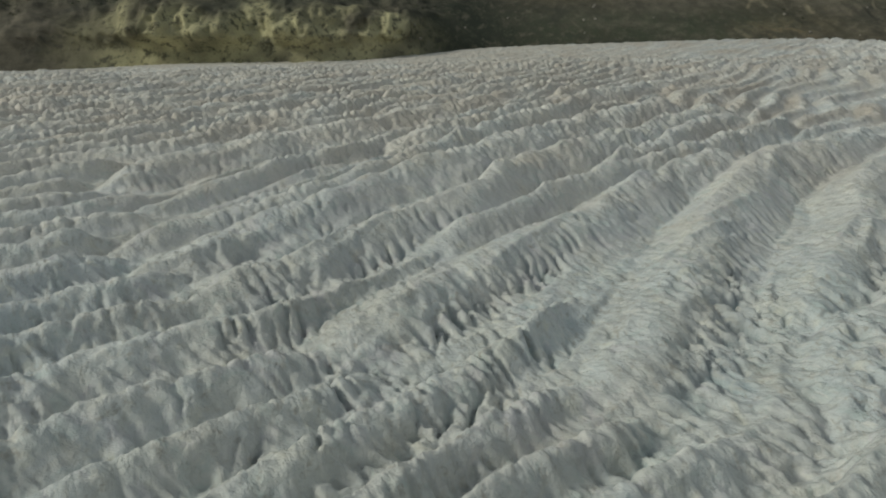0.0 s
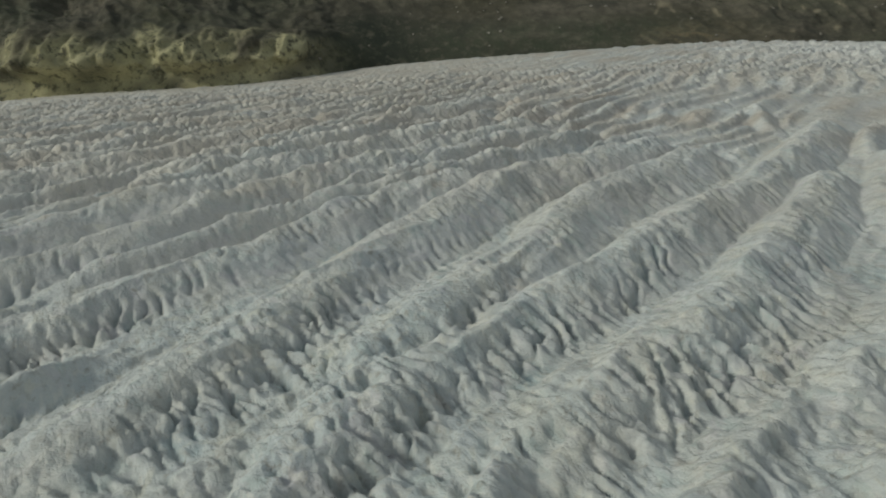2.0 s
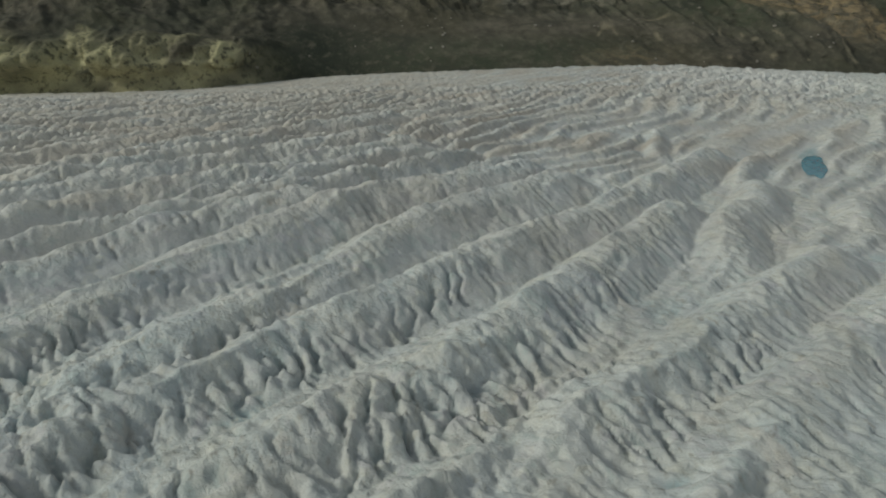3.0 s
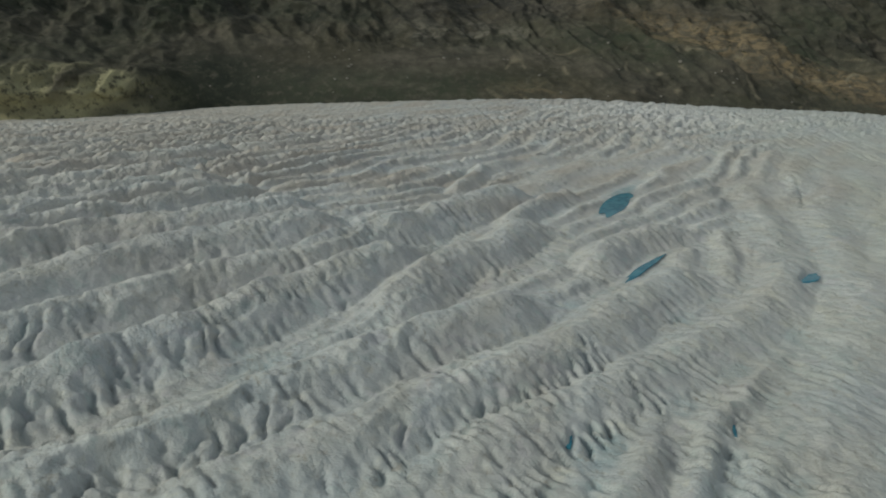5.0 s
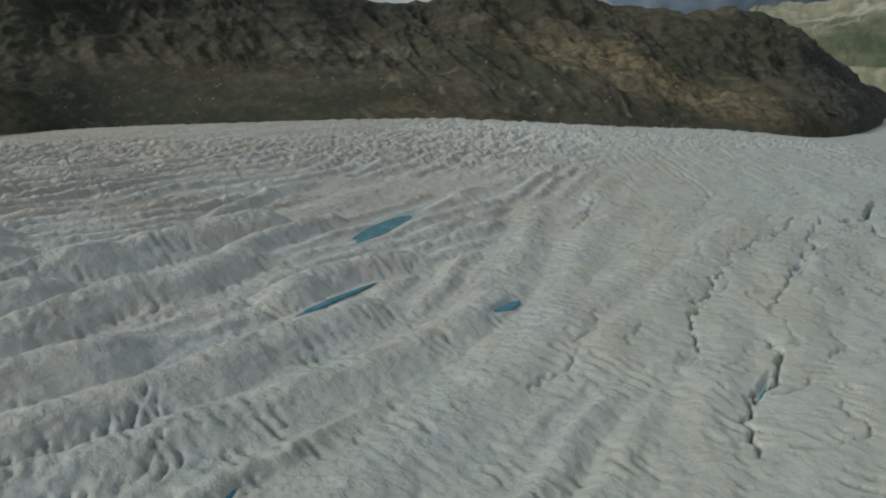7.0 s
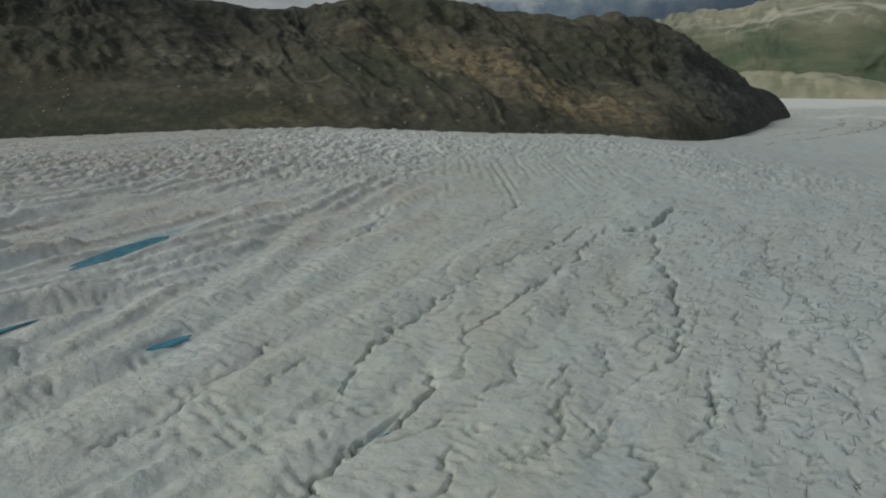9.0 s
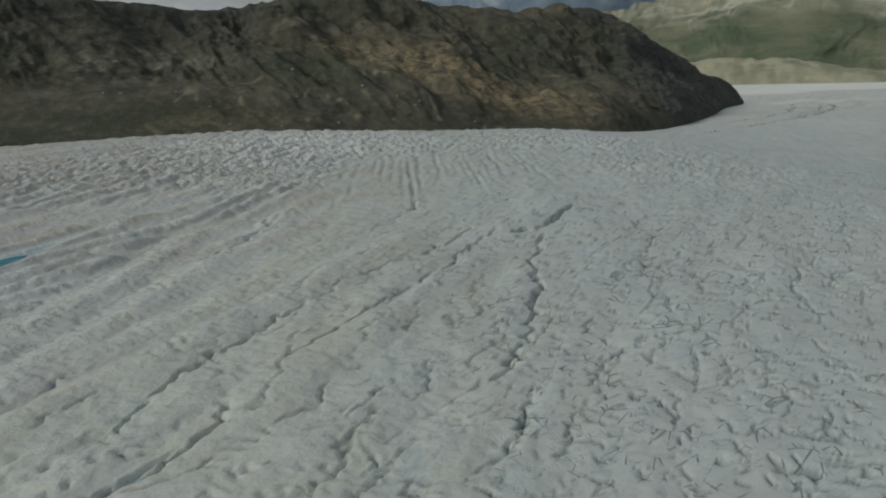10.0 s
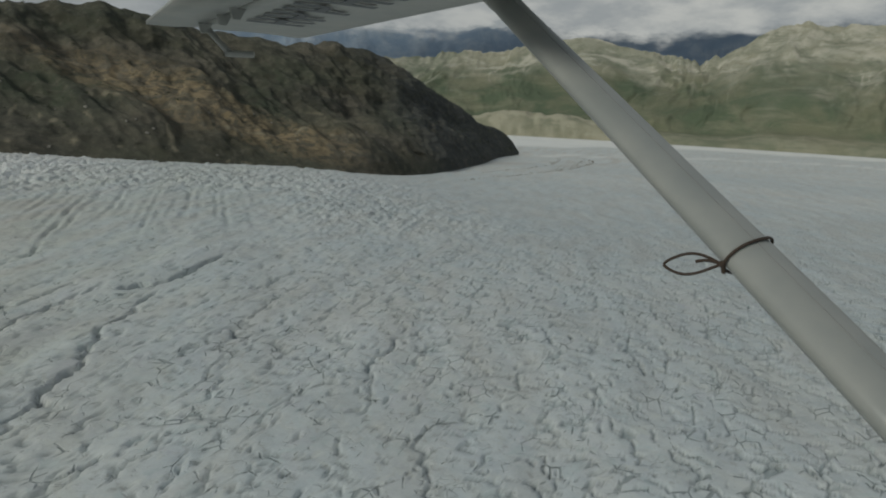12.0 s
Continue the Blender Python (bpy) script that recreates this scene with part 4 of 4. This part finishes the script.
# ---- far mountains and clouds ----
def build_range(name, near, deep, material, low, high, heights, seed, bare_line, label):
    """A range round the valley's far end; heights: (degrees right of straight ahead, slope of the skyline)."""
    a = np.linspace(low, high, 620)
    v = np.linspace(0, 1, 70)
    A, V = np.meshgrid(a, v)
    R = near + deep * V
    top = curve_through(A, heights)
    wide = A * near * math.pi / 180
    skew = wide + 520 * V * grain(wide / 620, V * 0.6, seed + 30) + 150 * grain(wide / 300, V * 2.5, seed + 31)
    spurs = layers(skew / 760, V * 0.9, 3, seed, 0.5, True)
    gullies = layers(skew / 150, V * 3.4, 4, seed + 5, 0.6, True)
    shape = 0.62 * V + 0.38 * V ** 2.2
    Z = -28 + (100 + top * (near + deep)) * shape * (1 + 0.05 * spurs * V) + (6 * gullies * bell(V, 0.55, 0.6))
    R = R - 110 * spurs * bell(V, 0.5, 0.5) - 12 * gullies * bell(V, 0.5, 0.5)
    if bare_line:
        wall = fade(0.0, 0.03, V)
        Z = Z + 66 * wall * bell(V, 0.06, 0.16) * (0.70 + 0.8 * grain(wide / 330, V, seed + 9) + 0.75 * bell(A, 36, 8) + 0.4 * bell(A, 54, 9)) * (1 - 0.45 * fade(41, 47, A)) * (1 - 0.22 * np.abs(layers(wide / 110, V * 9, 3, seed + 10)))
    Z = Z + 24 * layers(skew / 120, V * 5, 4, seed + 19, 0.6) * fade(0.35, 1.0, V)
    X, Y = 600 + R * np.sin(np.radians(A)), 60 + R * np.cos(np.radians(A))
    slip = skew + 60 * grain(wide / 240, V * 2, seed + 12)
    slip = slip + 34 * grain(wide / 60, V * 7, seed + 16)
    streak = 0.8 * fade(0.26, 0.5, grain(slip / 21, V * 2.2, seed + 13)) * fade(0.0, 0.35, grain(slip / 130, V * 3.0, seed + 14)) * fade(0.42, 0.75, V)
    ledge = fade(0.05, 0.3, grain(skew / 120, V * 20 + skew / 400, seed + 17)) * fade(0.58, 0.85, V) * bell(A, 40, 20)
    bare = np.clip(0.55 * fade(0.62, 0.95, V + 0.16 * grain(wide / 160, V * 3, seed + 7)) + 0.55 * fade(49, 58, A) * fade(0.35, 0.7, V + 0.2 * grain(wide / 120, V * 3, seed + 15)) * (0.4 + 0.9 * fade(-0.1, 0.4, layers(skew / 60, V * 16, 3, seed + 18))) + streak + 0.8 * ledge, 0, 1)
    moraine = (1 - fade(0.07, 0.16, V + 0.08 * grain(wide / 150, V * 4, seed + 8))) * (1 - 0.5 * fade(41, 47, A)) * (0.55 + 0.6 * fade(-0.4, 0.3, layers(wide / 90, V * 30, 3, seed + 20)))
    ob = sheet(name, X, Y, Z, material, {"bare": bare, "moraine": moraine})
    return tagged(ob, label, "mountain", kind="structure")


build_range("far_mountainside", 3150, 1050, FAR, 20, 86, [(20, 0.06), (32, 0.085), (36, 0.098), (39, 0.106), (45, 0.088), (49, 0.084), (53, 0.115), (61, 0.13), (70, 0.14), (86, 0.12)], 201, True,
            "sunlit green mountainside with bare pale gullies and moraine wall")
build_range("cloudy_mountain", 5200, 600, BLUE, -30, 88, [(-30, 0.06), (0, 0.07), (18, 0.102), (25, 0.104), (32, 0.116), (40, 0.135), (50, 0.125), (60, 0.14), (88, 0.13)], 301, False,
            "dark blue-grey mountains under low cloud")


def build_cloud_bank():
    A, S = np.meshgrid(np.linspace(-60, 100, 160), np.linspace(0.08, 0.42, 40))
    R = 4750 + 60 * grain(A / 6, S * 20, 401)
    X, Y, Z = 600 + R * np.sin(np.radians(A)), 60 + R * np.cos(np.radians(A)), 74 + R * S
    lowest = curve_through(A, CLOUD_BASE) + 0.008 * grain(A / 5, A * 0, 402)
    thick = fade(-0.022, 0.034, S - lowest) * (1 - fade(0.30, 0.41, S))
    ob = sheet("cloud_backdrop", X, Y, Z, VAPOUR, {"thick": thick, "lit": fade(12, 40, A)})
    return tagged(ob, "low grey-white cloud lying on the mountains", "cloud", kind="structure")


CLOUD_BASE = [(-60, 0.08), (10, 0.080), (22, 0.104), (34, 0.113), (42, 0.108), (52, 0.113), (60, 0.114), (100, 0.10)]
build_cloud_bank()


# ---- the aircraft's wing and strut beside the last place of the eye ----
def painted_metal():
    s = Shader("painted_metal", 0.38, 0.5)
    tint = s.mix(s.ramp(s.noise(3.0, 4), 0.35, 0.7), (0.30, 0.31, 0.295), (0.36, 0.36, 0.335))
    return s.done(s.mix(s.ramp(s.noise(40.0, 3), 0.62, 0.75, 0, 0.25), tint, (0.36, 0.35, 0.30)), s.bump(s.noise(9.0, 2), 0.002, 0.3))


def plain(name, colour, roughness=0.7):
    s = Shader(name, roughness, 0.3)
    dark = tuple(c * 0.7 for c in colour)
    return s.done(s.mix(s.noise(60.0, 3), dark, colour))


METAL, INK, CORD = painted_metal(), plain("dark_paint", (0.19, 0.20, 0.21)), plain("brown_cord", (0.075, 0.055, 0.042), 0.9)
GREY = plain("grey_sealant", (0.30, 0.30, 0.29), 0.7)
SEAM = plain("dark_strip", (0.05, 0.05, 0.05), 0.8)


def part(name, bm, material, parent, label=""):
    bmesh.ops.recalc_face_normals(bm, faces=bm.faces)
    mesh = bpy.data.meshes.new(name)
    bm.to_mesh(mesh)
    bm.free()
    mesh.materials.append(material)
    ob = new(name, mesh)
    ob.parent = parent
    return tagged(ob, label)


def smooth(bm):
    for face in bm.faces:
        face.smooth = True
    return bm


def loft(sections):
    """A closed skin through rings of equal count, capped at both ends."""
    bm = bmesh.new()
    rings = [[bm.verts.new(p) for p in ring] for ring in sections]
    for a, b in zip(rings, rings[1:]):
        for i in range(len(a)):
            bm.faces.new((a[i], a[(i + 1) % len(a)], b[(i + 1) % len(a)], b[i]))
    bm.faces.new(rings[0])
    bm.faces.new(rings[-1][::-1])
    return bm


def tube(points, radius, count=10, closed=False):
    """A round cord along a line of places."""
    pts = [Vector(p) for p in points]
    rings = []
    for i, p in enumerate(pts):
        ahead = pts[(i + 1) % len(pts)] if closed or i + 1 < len(pts) else p
        behind = pts[i - 1] if closed or i > 0 else p
        way = (ahead - behind).normalized()
        side = way.cross(Vector((0.13, 0.2, 1))).normalized()
        up = side.cross(way)
        rings.append([p + radius * (math.cos(a) * side + math.sin(a) * up) for a in (k * math.tau / count for k in range(count))])
    if closed:
        rings.append(rings[0])
    return smooth(loft(rings))


def slab(corners, thick, up):
    """A flat plate on four corners."""
    return loft([[Vector(c) for c in corners], [Vector(c) + thick * up for c in corners]])


def glide(points, steps=8):
    """A smooth line through places."""
    p = [Vector(q) for q in points]
    line = []
    for i in range(len(p) - 1):
        a, b, c, d = p[max(i - 1, 0)], p[i], p[i + 1], p[min(i + 2, len(p) - 1)]
        for k in range(steps):
            s = k / steps
            line.append(0.5 * (2 * b + (c - a) * s + (2 * a - 5 * b + 4 * c - d) * s * s + (3 * b - a - 3 * c + d) * s ** 3))
    return line + [p[-1]]


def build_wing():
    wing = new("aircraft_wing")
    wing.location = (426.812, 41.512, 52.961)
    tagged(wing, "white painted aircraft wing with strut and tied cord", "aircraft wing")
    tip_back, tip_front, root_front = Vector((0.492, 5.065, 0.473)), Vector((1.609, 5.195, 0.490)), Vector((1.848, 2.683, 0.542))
    chord, span = tip_front - tip_back, root_front - tip_front
    up = chord.cross(span).normalized()
    up = up if up.z > 0 else -up

    def on(c, s, lift=0.0):
        """A place on the underside: c from the trailing to the leading edge, s from the tip inwards."""
        return tip_back + c * chord * (1 + 0.16 * s) + s * span - 0.16 * s * chord + lift * up

    # wing section, rounded in front, thin behind
    def section(s, c0, c1, thick):
        lower = [on(c0 + (c1 - c0) * k / 10, s, 0.012 * math.sin(math.pi * k / 10)) for k in range(11)]
        upper = [on(c0 + (c1 - c0) * k / 10, s, 0.02 + thick * math.sin(math.pi * min(1.0, (k / 10) ** 1.25) * 0.93) ** 0.7) for k in range(10, -1, -1)]
        nose = on(c1 + 0.018, s, 0.02 + thick * 0.28)
        return lower + [nose] + upper

    panel = part("wing_panel", smooth(loft([section(-0.035, 0.36, 0.97, 0.06)] + [section(s, 0.30, 1.0, 0.13) for s in (0, 0.25, 0.5, 0.75, 1.0, 1.35)])), METAL, wing, "white underside panel")
    part("aileron", smooth(loft([[on(c, s, l) for c, l in ((0.0, -0.01), (0.14, -0.012), (0.285, 0.0), (0.285, 0.07), (0.14, 0.05), (0.0, 0.012))] for s in (-0.0, 0.3, 0.72)])), METAL, wing, "white aileron behind a dark gap")
    # dark strip standing for the open hinge gap
    part("hinge_gap_strip", slab([on(0.285, 0.0, 0.012), on(0.30, 0.0, 0.012), on(0.30, 1.2, 0.012), on(0.285, 1.2, 0.012)], 0.02, up), SEAM, wing, "dark hinge gap")
    for s in (0.10, 0.30, 0.42):
        base = on(0.29, s)
        part("hinge_bracket", slab([base + 0.045 * chord.normalized(), base - 0.045 * chord.normalized(), base - 0.03 * chord.normalized() - 0.06 * up, base + 0.01 * chord.normalized() - 0.06 * up], 0.02, span.normalized()), METAL, wing)
        bm = bmesh.new()
        bmesh.ops.create_icosphere(bm, subdivisions=2, radius=0.016, matrix=Matrix.Translation(base - 0.04 * up))
        part("hinge_bolt", smooth(bm), INK, wing, "dark bolt")
    # registration painted on the underside, kept as plain bars
    for letter in range(6):
        s0 = 0.24 + 0.135 * letter
        strokes = [(0.44, 0.76, s0, s0 + 0.022)]
        strokes.append((0.44, 0.60, s0 + 0.068, s0 + 0.09) if letter % 3 else (0.44, 0.76, s0 + 0.068, s0 + 0.09))
        strokes.append((0.58, 0.635, s0 + 0.022, s0 + 0.068))
        for c0, c1, s1, s2 in strokes:
            part("painted_bar", slab([on(c0, s1, -0.004), on(c1, s1, -0.004), on(c1, s2, -0.004), on(c0, s2, -0.004)], 0.003, up), INK, wing, "dark painted bar")
    # air speed probe on its arm
    arm = part("probe_arm", tube(glide([(0.834, 4.899, 0.49), (0.87, 4.83, 0.42), (0.945, 4.683, 0.305)]), 0.020), METAL, wing, "pale slanting arm")
    part("probe_tube", tube([(0.925, 4.69, 0.297), (0.96, 4.67, 0.294), (1.02, 4.637, 0.295), (1.085, 4.60, 0.297)], 0.020), METAL, arm, "pale tube")
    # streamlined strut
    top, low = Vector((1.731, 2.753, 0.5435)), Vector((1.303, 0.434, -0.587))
    way = (top - low).normalized()
    fore = (Vector((1.0, 0.1, 0.0)) - way * way.dot(Vector((1.0, 0.1, 0.0)))).normalized()
    out = way.cross(fore).normalized()

    def ring(p, a=0.069, b=0.045):
        return [p + a * math.cos(k * math.tau / 28) * (1.0 if math.cos(k * math.tau / 28) > 0 else 1.45) * fore + b * math.sin(k * math.tau / 28) * out for k in range(28)]

    strut = part("wing_strut", smooth(loft([ring(low + (top - low) * k / 12) for k in range(13)])), METAL, wing, "white streamlined strut with faint scuffs")
    edge = 255 * math.tau / 360
    part("strut_seam", tube([low + (top - low) * k / 12 + 0.069 * 1.45 * math.cos(edge) * fore + 0.045 * math.sin(edge) * out for k in range(12)], 0.0013, 6), GREY, strut, "thin grey seam")
    part("strut_fitting", smooth(loft([ring(top - 0.20 * way, 0.068, 0.045), ring(top - 0.18 * way, 0.072, 0.049), ring(top, 0.072, 0.049)])), METAL, strut, "attachment cuff")
    # cord tied round the strut
    tie = low + 0.257 * (top - low)
    around_strut = [tie + (0.075 if math.cos(a) > 0 else 0.106) * math.cos(a) * fore + 0.051 * math.sin(a) * out + 0.030 * math.cos(a) * way for a in (k * math.tau / 32 for k in range(32))]
    cord = part("cord", tube(around_strut, 0.0038, closed=True), CORD, wing, "brown cord knotted round the strut")
    knot = Vector((1.315, 1.035, -0.312))
    part("cord_loop", tube(glide([knot, (1.289, 1.076, -0.297), (1.258, 1.102, -0.301), (1.222, 1.121, -0.325), (1.236, 1.094, -0.341), (1.263, 1.070, -0.340), (1.298, 1.046, -0.322), knot]), 0.0036), CORD, cord)
    part("cord_tail", tube(glide([knot, (1.293, 1.057, -0.307), (1.272, 1.074, -0.312)]), 0.0042), CORD, cord)
    part("cord_end", tube(glide([knot, knot + Vector((0.004, -0.002, -0.012)), knot + Vector((0.006, -0.004, -0.022))]), 0.005), CORD, cord)
    bm = bmesh.new()
    bmesh.ops.create_icosphere(bm, subdivisions=2, radius=0.0085, matrix=Matrix.Translation(knot))
    part("knot", smooth(bm), CORD, cord)


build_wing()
